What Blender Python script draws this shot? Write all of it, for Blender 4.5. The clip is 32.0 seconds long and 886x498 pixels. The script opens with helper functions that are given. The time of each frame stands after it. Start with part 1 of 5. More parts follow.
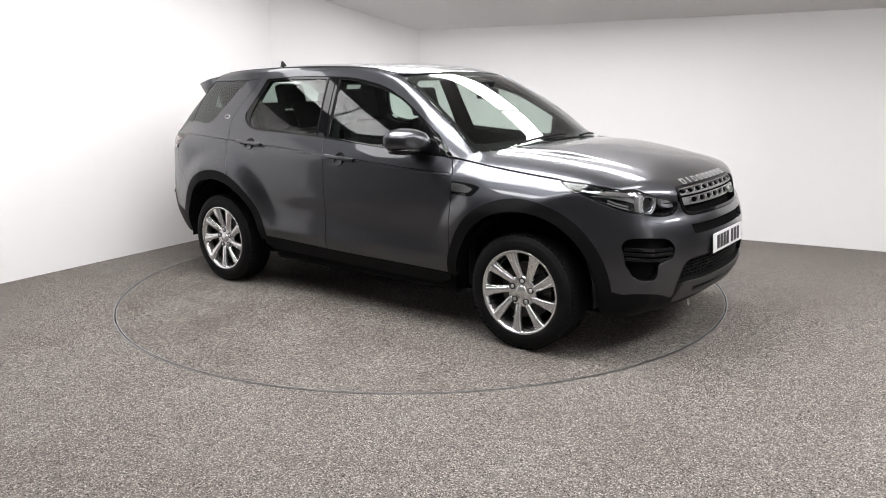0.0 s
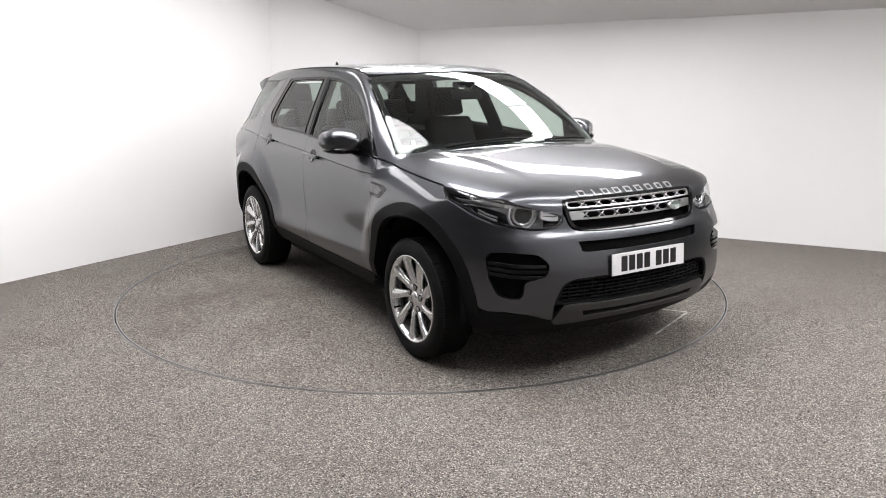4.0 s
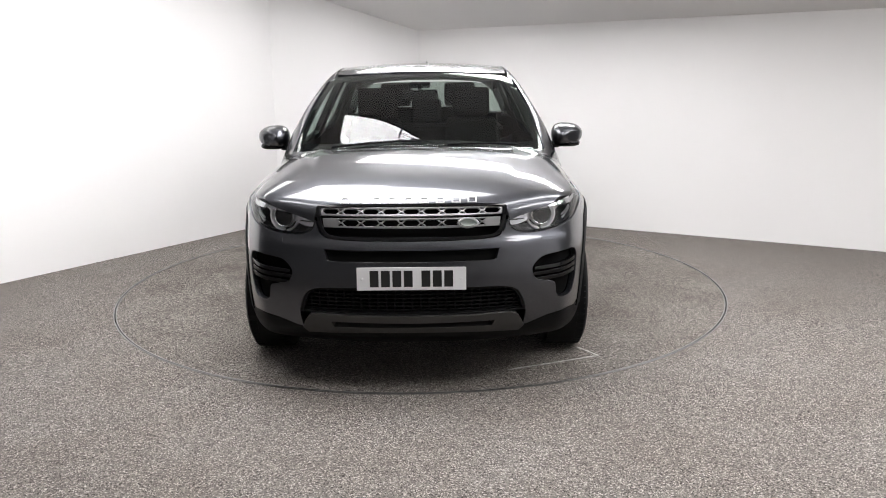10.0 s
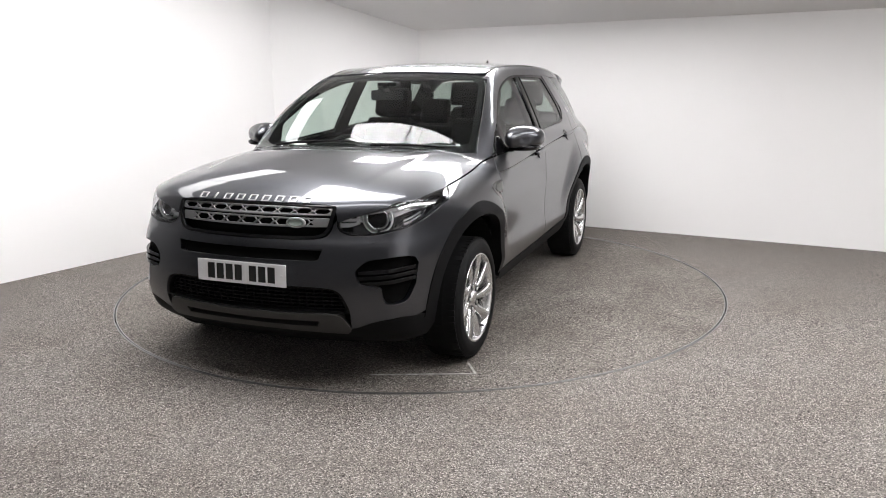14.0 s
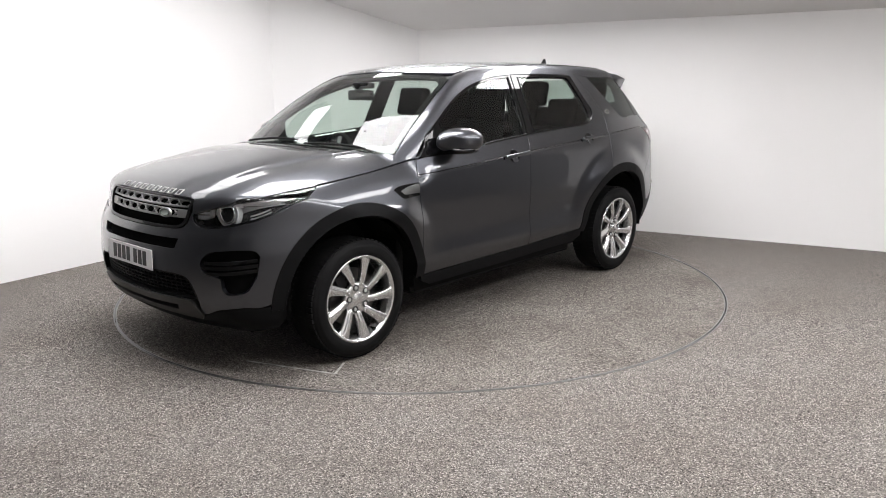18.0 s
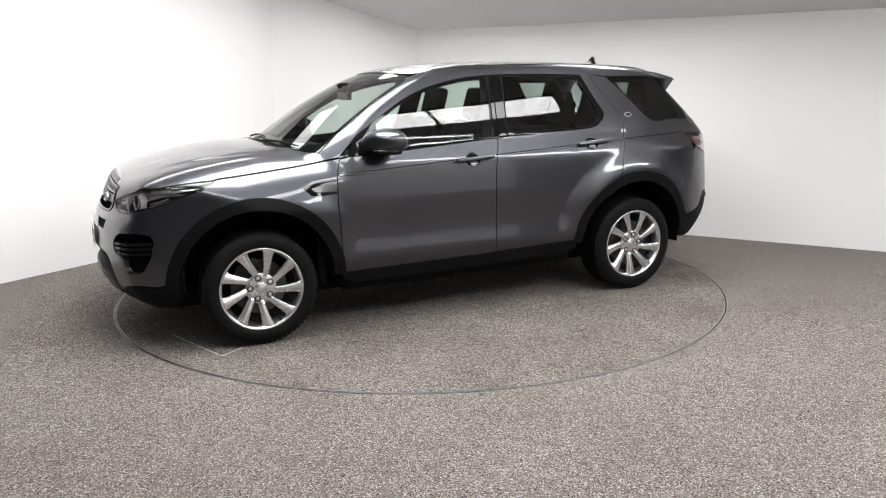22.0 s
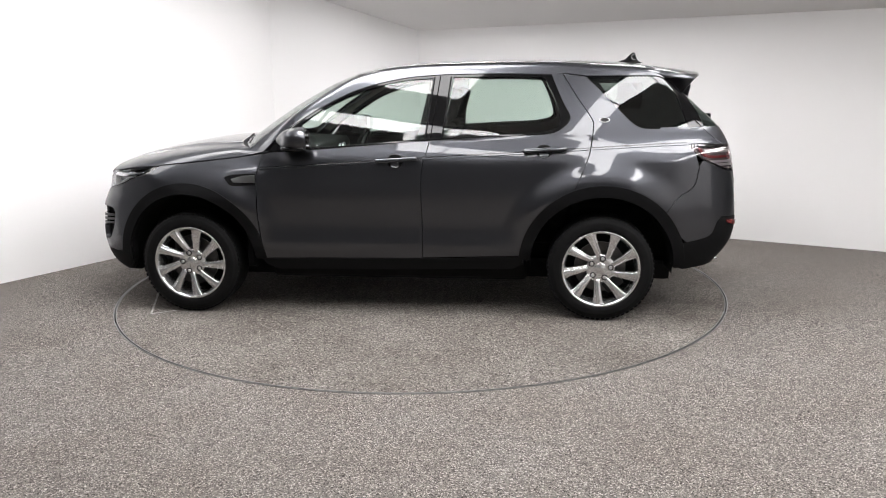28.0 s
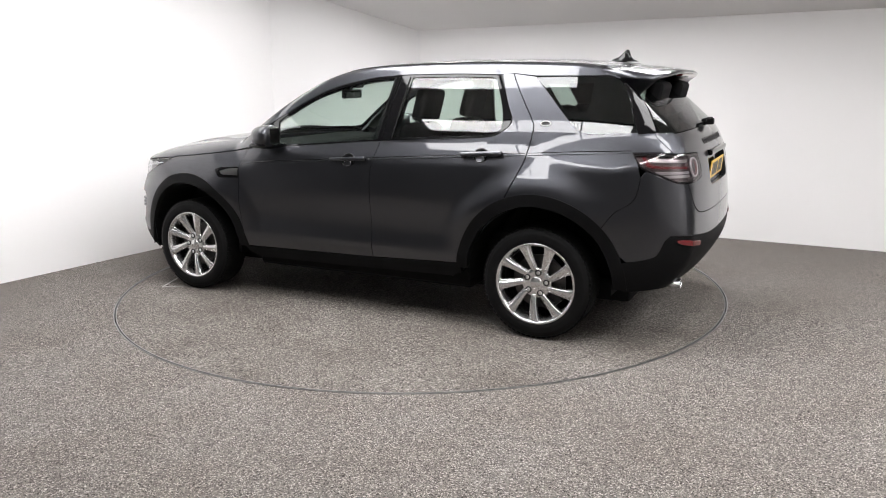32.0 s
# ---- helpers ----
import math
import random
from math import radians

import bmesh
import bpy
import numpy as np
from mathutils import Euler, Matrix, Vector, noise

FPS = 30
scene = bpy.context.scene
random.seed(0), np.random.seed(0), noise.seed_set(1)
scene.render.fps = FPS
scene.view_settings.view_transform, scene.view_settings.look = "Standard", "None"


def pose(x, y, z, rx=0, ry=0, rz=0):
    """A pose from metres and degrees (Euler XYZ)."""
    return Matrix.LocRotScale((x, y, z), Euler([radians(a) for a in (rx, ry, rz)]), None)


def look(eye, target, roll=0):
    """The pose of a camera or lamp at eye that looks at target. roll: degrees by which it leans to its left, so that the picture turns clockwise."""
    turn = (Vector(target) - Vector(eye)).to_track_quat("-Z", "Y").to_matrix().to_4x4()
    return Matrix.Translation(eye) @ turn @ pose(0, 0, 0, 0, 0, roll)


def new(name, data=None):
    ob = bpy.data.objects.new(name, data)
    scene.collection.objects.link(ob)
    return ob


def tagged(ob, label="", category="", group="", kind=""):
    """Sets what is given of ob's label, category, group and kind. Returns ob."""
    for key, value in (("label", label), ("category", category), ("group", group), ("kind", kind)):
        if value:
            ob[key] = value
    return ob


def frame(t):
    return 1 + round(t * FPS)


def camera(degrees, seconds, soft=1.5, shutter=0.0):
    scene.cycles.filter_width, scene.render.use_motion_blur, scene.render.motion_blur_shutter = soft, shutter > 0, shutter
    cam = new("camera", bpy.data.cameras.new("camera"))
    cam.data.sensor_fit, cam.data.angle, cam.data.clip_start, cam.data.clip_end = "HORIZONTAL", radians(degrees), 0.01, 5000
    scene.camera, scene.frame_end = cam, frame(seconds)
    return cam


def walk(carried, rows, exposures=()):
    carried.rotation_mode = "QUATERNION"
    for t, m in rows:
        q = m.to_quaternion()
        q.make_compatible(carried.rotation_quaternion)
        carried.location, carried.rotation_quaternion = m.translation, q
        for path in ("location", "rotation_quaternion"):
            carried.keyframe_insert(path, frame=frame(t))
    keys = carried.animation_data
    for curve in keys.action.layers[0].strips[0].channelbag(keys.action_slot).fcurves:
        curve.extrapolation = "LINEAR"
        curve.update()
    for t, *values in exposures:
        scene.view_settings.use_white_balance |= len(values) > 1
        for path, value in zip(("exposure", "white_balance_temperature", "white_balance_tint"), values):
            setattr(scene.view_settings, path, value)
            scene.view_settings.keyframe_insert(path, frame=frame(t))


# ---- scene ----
# camera on a tripod, standing still
EYE = Vector((0.0, -5.8215, 1.5238))
YAW, PITCH, ROLL = radians(1.5569), radians(12.3688), -0.6176
WAY = Vector((math.sin(YAW) * math.cos(PITCH), math.cos(YAW) * math.cos(PITCH), -math.sin(PITCH)))
cam = camera(60.418, 32.0, soft=0.95)
STAND = look(EYE, EYE + WAY * 6, ROLL)
walk(cam, [(0.0, STAND), (32.0, STAND)])
scene.view_settings.exposure = 0.0

# the turning of the table, in radians, and how the car stands on it
def turn_at(t):
    s = (t - 16.0) / 16.0
    return TURN[0] + TURN[1] * s + TURN[2] * s * s + TURN[3] * s ** 3

TURN = (-2.16486, -1.50217, -0.00003, 0.02322)
CAR_X, CAR_Y = 0.0885, 0.0178
TABLE_R = 2.2435

# ---------------------------------------------------------------- world and lights
world = bpy.data.worlds.new("world")
scene.world = world
world.use_nodes = True
world.node_tree.nodes["Background"].inputs[0].default_value = (0.02, 0.02, 0.02, 1)
world.node_tree.nodes["Background"].inputs[1].default_value = 1.0
PANEL_GLOW = 14.6

# ---------------------------------------------------------------- materials
def nodes_of(name):
    m = bpy.data.materials.new(name)
    m.use_nodes = True
    nt = m.node_tree
    return m, nt, nt.nodes["Principled BSDF"]


def plain(name, colour, rough=0.5, metal=0.0, coat=0.0, grain=0.0, grain_scale=200.0, mottle=0.0, mottle_scale=6.0, spec=0.5):
    """A principled surface with fine bump (grain) and broad tonal variation (mottle)."""
    m, nt, b = nodes_of(name)
    b.inputs["Base Color"].default_value = (*colour, 1)
    b.inputs["Roughness"].default_value = rough
    b.inputs["Metallic"].default_value = metal
    b.inputs["Coat Weight"].default_value = coat
    b.inputs["Specular IOR Level"].default_value = spec
    if grain or mottle:
        tc = nt.nodes.new("ShaderNodeTexCoord")
    if grain:
        n = nt.nodes.new("ShaderNodeTexNoise")
        n.inputs["Scale"].default_value = grain_scale
        n.inputs["Detail"].default_value = 4
        bp = nt.nodes.new("ShaderNodeBump")
        bp.inputs["Strength"].default_value = grain
        bp.inputs["Distance"].default_value = 0.002
        nt.links.new(tc.outputs["Object"], n.inputs["Vector"])
        nt.links.new(n.outputs["Fac"], bp.inputs["Height"])
        nt.links.new(bp.outputs["Normal"], b.inputs["Normal"])
    if mottle:
        n = nt.nodes.new("ShaderNodeTexNoise")
        n.inputs["Scale"].default_value = mottle_scale
        n.inputs["Detail"].default_value = 6
        r = nt.nodes.new("ShaderNodeValToRGB")
        r.color_ramp.elements[0].position, r.color_ramp.elements[1].position = 0.3, 0.7
        r.color_ramp.elements[0].color = (*[c * (1 - mottle) for c in colour], 1)
        r.color_ramp.elements[1].color = (*[min(1, c * (1 + mottle)) for c in colour], 1)
        nt.links.new(tc.outputs["Object"], n.inputs["Vector"])
        nt.links.new(n.outputs["Fac"], r.inputs["Fac"])
        nt.links.new(r.outputs["Color"], b.inputs["Base Color"])
    return m


def glass(name, tint, gloss_rough=0.0, ior=1.5, dust=0.0):
    """A thin tinted pane: what passes through is tinted, the slant drives the gloss."""
    m = bpy.data.materials.new(name)
    m.use_nodes = True
    nt = m.node_tree
    nt.nodes.remove(nt.nodes["Principled BSDF"])
    out = nt.nodes["Material Output"]
    tr = nt.nodes.new("ShaderNodeBsdfTransparent")
    tr.inputs[0].default_value = (*tint, 1)
    gl = nt.nodes.new("ShaderNodeBsdfGlossy")
    gl.inputs["Roughness"].default_value = gloss_rough
    lw = nt.nodes.new("ShaderNodeLayerWeight")
    lw.inputs["Blend"].default_value = 0.5
    pw = nt.nodes.new("ShaderNodeMath")
    pw.operation = "POWER"
    pw.inputs[1].default_value = 5.0
    fr = nt.nodes.new("ShaderNodeMath")
    fr.operation = "MULTIPLY_ADD"
    base = ((ior - 1) / (ior + 1)) ** 2 * 1.4
    fr.inputs[1].default_value, fr.inputs[2].default_value = 1 - base, base
    mx = nt.nodes.new("ShaderNodeMixShader")
    nt.links.new(lw.outputs["Facing"], pw.inputs[0])
    nt.links.new(pw.outputs[0], fr.inputs[0])
    nt.links.new(fr.outputs[0], mx.inputs[0])
    nt.links.new(tr.outputs[0], mx.inputs[1])
    nt.links.new(gl.outputs[0], mx.inputs[2])
    nt.links.new(mx.outputs[0], out.inputs[0])
    return m


def emitter(name, colour, strength):
    m, nt, b = nodes_of(name)
    b.inputs["Base Color"].default_value = (0.8, 0.8, 0.8, 1)
    b.inputs["Emission Color"].default_value = (*colour, 1)
    b.inputs["Emission Strength"].default_value = strength
    return m


def carpet(name, dark, mid, light, stains=0.12, fleck=205):
    """Short-pile flecked carpet: flecks a few millimetres across, broad worn patches, loop relief."""
    m, nt, b = nodes_of(name)
    b.inputs["Roughness"].default_value = 0.95
    b.inputs["Specular IOR Level"].default_value = 0.15
    tc = nt.nodes.new("ShaderNodeTexCoord")
    v = nt.nodes.new("ShaderNodeTexVoronoi")
    v.inputs["Scale"].default_value = fleck
    hsv = nt.nodes.new("ShaderNodeSeparateColor")
    ramp = nt.nodes.new("ShaderNodeValToRGB")
    e = ramp.color_ramp.elements
    e[0].position, e[0].color = 0.0, (*dark, 1)
    e[1].position, e[1].color = 1.0, (*light, 1)
    a = e.new(0.35)
    a.color = (*mid, 1)
    a = e.new(0.75)
    a.color = (*[c * 1.12 for c in mid], 1)
    nt.links.new(tc.outputs["Object"], v.inputs["Vector"])
    nt.links.new(v.outputs["Color"], hsv.inputs[0])
    nt.links.new(hsv.outputs[0], ramp.inputs["Fac"])
    big = nt.nodes.new("ShaderNodeTexNoise")
    big.inputs["Scale"].default_value = 1.3
    big.inputs["Detail"].default_value = 7
    big.inputs["Roughness"].default_value = 0.65
    rb = nt.nodes.new("ShaderNodeValToRGB")
    rb.color_ramp.elements[0].position, rb.color_ramp.elements[1].position = 0.32, 0.68
    lo, hi = 1 - stains, 1 + stains * 0.6
    rb.color_ramp.elements[0].color = (lo, lo * 0.965, lo * 0.935, 1)
    rb.color_ramp.elements[1].color = (hi, hi, hi, 1)
    nt.links.new(tc.outputs["Object"], big.inputs["Vector"])
    nt.links.new(big.outputs["Fac"], rb.inputs["Fac"])
    mul = nt.nodes.new("ShaderNodeMix")
    mul.data_type, mul.blend_type = "RGBA", "MULTIPLY"
    mul.inputs["Factor"].default_value = 1
    nt.links.new(ramp.outputs["Color"], mul.inputs["A"])
    nt.links.new(rb.outputs["Color"], mul.inputs["B"])
    nt.links.new(mul.outputs["Result"], b.inputs["Base Color"])
    bp = nt.nodes.new("ShaderNodeBump")
    bp.inputs["Strength"].default_value = 0.6
    bp.inputs["Distance"].default_value = 0.004
    nt.links.new(v.outputs["Distance"], bp.inputs["Height"])
    nt.links.new(bp.outputs["Normal"], b.inputs["Normal"])
    return m


M_WALL = plain("wall_paint", (0.85, 0.84, 0.835), 0.85, grain=0.05, grain_scale=90, mottle=0.015, mottle_scale=0.8)
M_CEIL = plain("ceiling_paint", (0.80, 0.79, 0.785), 0.9, grain=0.05, grain_scale=90, mottle=0.02, mottle_scale=1.0)
M_CARPET = carpet("carpet", (0.008, 0.007, 0.006), (0.145, 0.133, 0.123), (0.48, 0.452, 0.420), 0.10, 235)
M_DISC = carpet("turntable_carpet", (0.012, 0.010, 0.009), (0.140, 0.128, 0.116), (0.40, 0.376, 0.348), 0.26, 175)
M_PIT = plain("pit_dark", (0.02, 0.02, 0.02), 0.8)
M_STEEL = plain("edge_steel", (0.27, 0.27, 0.265), 0.45, 0.9, grain=0.1, grain_scale=60)
M_CHALK = plain("worn_white_line", (0.33, 0.32, 0.30), 0.9, mottle=0.5, mottle_scale=30)
M_GLOW = emitter("lit_diffuser", (1.0, 0.985, 0.995), PANEL_GLOW)
M_GLOW_SOFT = emitter("dimmed_diffuser", (1.0, 0.985, 0.995), PANEL_GLOW * 0.36)
M_GLOW_FULL = emitter("bright_diffuser", (1.0, 0.985, 0.995), PANEL_GLOW * 1.35)
# dark tones for unseen surfaces, in place of missing light
M_WALL_DARK = plain("unlit_room_dark", (0.14, 0.14, 0.142), 0.9, grain=0.05, grain_scale=90, mottle=0.05, mottle_scale=0.8)
M_WALL_GREY = plain("unlit_room_grey", (0.17, 0.17, 0.172), 0.9, grain=0.05, grain_scale=90, mottle=0.05, mottle_scale=0.8)
M_FRAME = plain("panel_frame", (0.10, 0.10, 0.10), 0.5)

# ---------------------------------------------------------------- mesh helpers
def part(name, bm, material, parent=None, label="", smooth=False):
    me = bpy.data.meshes.new(name)
    bm.to_mesh(me)
    bm.free()
    me.materials.append(material)
    if smooth:
        me.shade_smooth()
    ob = new(name, me)
    if parent is not None:
        ob.parent = parent
    if label:
        tagged(ob, label)
    return ob


def box(bm, x0, x1, y0, y1, z0, z1, m=None):
    r = bmesh.ops.create_cube(bm, size=1.0)
    for v in r["verts"]:
        v.co = Vector(((x0 + x1) / 2 + v.co.x * (x1 - x0), (y0 + y1) / 2 + v.co.y * (y1 - y0), (z0 + z1) / 2 + v.co.z * (z1 - z0)))
        if m is not None:
            v.co = m @ v.co
    return r["verts"]


def bevel(bm, width, segments=2):
    bmesh.ops.bevel(bm, geom=bm.edges[:], offset=width, segments=segments, profile=0.7, affect="EDGES", clamp_overlap=True)


def rounded(x0, x1, y0, y1, z0, z1, width=0.02, segments=2, m=None):
    bm = bmesh.new()
    box(bm, x0, x1, y0, y1, z0, z1)
    bevel(bm, width, segments)
    if m is not None:
        bmesh.ops.transform(bm, matrix=m, verts=bm.verts)
    return bm


def prism(bm, outline, z0, z1):
    """An upright prism over a plan outline."""
    lo = [bm.verts.new((x, y, z0)) for x, y in outline]
    hi = [bm.verts.new((x, y, z1)) for x, y in outline]
    n = len(outline)
    bm.faces.new(lo[::-1])
    bm.faces.new(hi)
    for i in range(n):
        bm.faces.new((lo[i], lo[(i + 1) % n], hi[(i + 1) % n], hi[i]))


def slab(corners, thickness):
    """A flat slab under four corners, its thickness away from their normal."""
    bm = bmesh.new()
    a, b, c, d = [Vector(p) for p in corners]
    n = (b - a).cross(d - a).normalized() * thickness
    up = [bm.verts.new(p) for p in (a, b, c, d)]
    dn = [bm.verts.new(p - n) for p in (a, b, c, d)]
    bm.faces.new(up)
    bm.faces.new(dn[::-1])
    for i in range(4):
        bm.faces.new((up[i], dn[i], dn[(i + 1) % 4], up[(i + 1) % 4]))
    return bm


# ---------------------------------------------------------------- the studio
# plan axes: P runs away from the low wall under the pitched ceiling, Q away from the long bright wall
DIR_Q = Vector((0.8555, -0.5178))
DIR_P = Vector((-0.553, -0.833))
CORNER = Vector((-0.923, 3.760))
LOW_Z, PITCH_RISE = 2.10, 0.39
ROOM_P, ROOM_Q, RIDGE_P = 10.5, 10.0, 4.4
CUT_P, CUT_Q = 1.235, 1.067
WEST_END = 5.4


def plan(p, q):
    v = CORNER + DIR_P * p + DIR_Q * q
    return v.x, v.y


def ceil_z(p):
    return LOW_Z + PITCH_RISE * min(p, RIDGE_P)


def wall(name, a, b, thickness=0.12, paint=M_WALL):
    """A wall between two plan points (p, q), its inner face on the line, its head cut along the ceiling."""
    stops = [0.0, 1.0]
    if (a[0] - RIDGE_P) * (b[0] - RIDGE_P) < 0:
        stops.insert(1, (RIDGE_P - a[0]) / (b[0] - a[0]))
    bm = bmesh.new()
    pa, pb = Vector((*plan(*a), 0)), Vector((*plan(*b), 0))
    along = (pb - pa).normalized()
    out = Vector((along.y, -along.x, 0))
    centre = Vector((*plan(ROOM_P / 2, ROOM_Q / 2), 0))
    if (centre - pa).dot(out) > 0:
        out = -out
    out = out * thickness
    rows = []
    for s in stops:
        p = pa.lerp(pb, s)
        z = ceil_z(a[0] + (b[0] - a[0]) * s)
        rows.append([bm.verts.new(p + Vector((0, 0, -0.02))), bm.verts.new(p + Vector((0, 0, z + 0.03))),
                     bm.verts.new(p + out + Vector((0, 0, z + 0.03))), bm.verts.new(p + out + Vector((0, 0, -0.02)))])
    for r0, r1 in zip(rows, rows[1:]):
        for i in range(4):
            bm.faces.new((r0[i], r0[(i + 1) % 4], r1[(i + 1) % 4], r1[i]))
    bm.faces.new(rows[0])
    bm.faces.new(rows[-1][::-1])
    bmesh.ops.recalc_face_normals(bm, faces=bm.faces)
    return tagged(part(name, bm, paint), "smooth white painted studio wall" if paint == M_WALL else "unseen studio wall, darkened to stand for the unlit room", "wall", kind="structure")


# the grey and dark walls are unseen; their tone stands for unlit room
wall("wall_north", (0, CUT_Q), (0, 6.6))
wall("wall_north_end", (0, 6.6), (0, ROOM_Q), paint=M_WALL_GREY)
wall("wall_corner", (CUT_P, 0), (0, CUT_Q))
wall("wall_west", (WEST_END, 0), (CUT_P, 0))
wall("wall_west_unlit", (WEST_END + 1.9, 0), (WEST_END, 0), paint=M_WALL_GREY)
wall("wall_southwest", (ROOM_P, 0), (WEST_END + 1.9, 0), paint=M_WALL_DARK)
wall("wall_south", (ROOM_P, ROOM_Q), (ROOM_P, 0), paint=M_WALL_GREY)
wall("wall_east_end", (0, ROOM_Q), (3.6, ROOM_Q), paint=M_WALL_DARK)
wall("wall_east", (3.6, ROOM_Q), (ROOM_P, ROOM_Q))

# floor with the round opening for the turntable
GAP = 0.008
bm = bmesh.new()
N = 180
ring = [bm.verts.new(((TABLE_R + GAP) * math.cos(a), (TABLE_R + GAP) * math.sin(a), 0)) for a in (2 * math.pi * i / N for i in range(N))]
mid = [bm.verts.new((3.0 * math.cos(a), 3.0 * math.sin(a), 0)) for a in (2 * math.pi * i / N for i in range(N))]
far = [bm.verts.new((14.0 * math.cos(a), 14.0 * math.sin(a), 0)) for a in (2 * math.pi * i / N for i in range(N))]
low = [bm.verts.new((v.co.x, v.co.y, -0.08)) for v in ring]
for i in range(N):
    j = (i + 1) % N
    bm.faces.new((ring[i], mid[i], mid[j], ring[j]))
    bm.faces.new((mid[i], far[i], far[j], mid[j]))
    bm.faces.new((low[i], ring[i], ring[j], low[j]))
tagged(part("floor", bm, M_CARPET), "grey-brown flecked short-pile carpet floor", "floor", kind="structure")

bm = bmesh.new()
bmesh.ops.create_circle(bm, cap_ends=True, segments=N, radius=TABLE_R + 0.05)
bmesh.ops.translate(bm, verts=bm.verts, vec=(0, 0, -0.078))
tagged(part("floor_pit", bm, M_PIT), "dark pit below the turntable", "floor", kind="structure")


def ring_mesh(r0, r1, z0, z1, n=180):
    bm = bmesh.new()
    loops = []
    for r, z in ((r0, z0), (r1, z0), (r1, z1), (r0, z1)):
        loops.append([bm.verts.new((r * math.cos(2 * math.pi * i / n), r * math.sin(2 * math.pi * i / n), z)) for i in range(n)])
    for k in range(4):
        for i in range(n):
            j = (i + 1) % n
            bm.faces.new((loops[k][i], loops[k][j], loops[(k + 1) % 4][j], loops[(k + 1) % 4][i]))
    bmesh.ops.recalc_face_normals(bm, faces=bm.faces)
    return bm


tagged(part("trim", ring_mesh(TABLE_R + GAP - 0.001, TABLE_R + GAP + 0.006, -0.05, 0.003), M_STEEL), "thin steel edging round the turntable opening", "trim", kind="structure")

# turntable
turntable = tagged(new("turntable"), "round carpeted turntable set flush in the floor", "turntable")
bm = bmesh.new()
bmesh.ops.create_cone(bm, cap_ends=True, segments=N, radius1=TABLE_R - 0.006, radius2=TABLE_R - 0.006, depth=0.06)
bmesh.ops.translate(bm, verts=bm.verts, vec=(0, 0, -0.03))
part("deck", bm, M_DISC, turntable)
part("rim", ring_mesh(TABLE_R - 0.0065, TABLE_R, -0.06, 0.002), M_STEEL, turntable, "thin worn steel rim")

# ceiling: two pitched sides with rows of lit panels let into them
def ceiling_side(name, p0, p1):
    a, b = plan(p0, -0.15), plan(p0, ROOM_Q + 0.15)
    c, d = plan(p1, ROOM_Q + 0.15), plan(p1, -0.15)
    bm = slab(((*a, ceil_z(p0)), (*d, ceil_z(p1)), (*c, ceil_z(p1)), (*b, ceil_z(p0))), -0.1)
    bmesh.ops.recalc_face_normals(bm, faces=bm.faces)
    return tagged(part(name, bm, M_CEIL), "off-white painted ceiling", "ceiling", kind="structure")


def west_z(q):
    """The added dark slope over the long wall, below the main ceiling."""
    return 2.55 + 0.75 * q


ceiling_side("ceiling_1", 0.0, RIDGE_P)
ceiling_side("ceiling_2", RIDGE_P, ROOM_P)
# added slope out of view, its dark colour standing for unlit ceiling
SLOPE_Q = 1.25
a, b, c, d = plan(2.0, -0.1), plan(2.0, SLOPE_Q), plan(ROOM_P, SLOPE_Q), plan(ROOM_P, -0.1)
bm = slab(((*a, west_z(-0.1)), (*d, west_z(-0.1)), (*c, west_z(SLOPE_Q)), (*b, west_z(SLOPE_Q))), -0.06)
bmesh.ops.recalc_face_normals(bm, faces=bm.faces)
tagged(part("ceiling_3", bm, M_WALL_DARK), "added unseen ceiling slope, darkened to stand for unlit ceiling", "ceiling", kind="structure")


def light_panel(p0, p1, q0, q1, west=False, glow=M_GLOW):
    """A lit diffuser in a dark frame, hung just below the ceiling's slope."""
    lamp = tagged(new("ceiling_light"), "large lit ceiling panel in a dark frame, out of view", "ceiling light", "ceiling lights")
    drop = 0.03
    f = 0.012

    def head(p, q):
        return west_z(q) if west else ceil_z(p)

    lamp.location = (*plan((p0 + p1) / 2, (q0 + q1) / 2), head((p0 + p1) / 2, (q0 + q1) / 2) - drop)
    base = lamp.location

    def at(p, q, d):
        x, y = plan(p, q)
        return Vector((x, y, head(p, q) - d)) - base
    bm = slab((at(p0 + f, q0 + f, 0.045), at(p0 + f, q1 - f, 0.045), at(p1 - f, q1 - f, 0.045), at(p1 - f, q0 + f, 0.045)), 0.015)
    bmesh.ops.recalc_face_normals(bm, faces=bm.faces)
    part("diffuser", bm, glow, lamp, "lit white diffuser")
    bm = bmesh.new()
    for a, b, c, d in ((p0, p0 + f, q0, q1), (p1 - f, p1, q0, q1), (p0 + f, p1 - f, q0, q0 + f), (p0 + f, p1 - f, q1 - f, q1)):
        s = slab((at(a, c, 0.05), at(a, d, 0.05), at(b, d, 0.05), at(b, c, 0.05)), 0.06)
        me = bpy.data.meshes.new("tmp")
        s.to_mesh(me)
        s.free()
        bm.from_mesh(me)
        bpy.data.meshes.remove(me)
    bmesh.ops.recalc_face_normals(bm, faces=bm.faces)
    part("frame", bm, M_FRAME, lamp)
    return lamp

# strips of lit panels round the turntable, a broad block over it, and an added fill row towards the far end
for q0, q1 in ((1.2, 2.40), (2.41, 3.62), (3.63, 4.70)):
    light_panel(1.18, 1.62, q0, q1, glow=M_GLOW_FULL)
for p0, p1 in ((2.25, 3.41), (3.42, 4.57), (4.58, 5.5)):
    light_panel(p0, p1, 0.38, 0.68, west=True, glow=M_GLOW_SOFT)
for p0, p1 in ((2.3, 3.43), (3.44, 4.40), (4.41, 5.8)):
    light_panel(p0, p1, 5.48, 5.95)
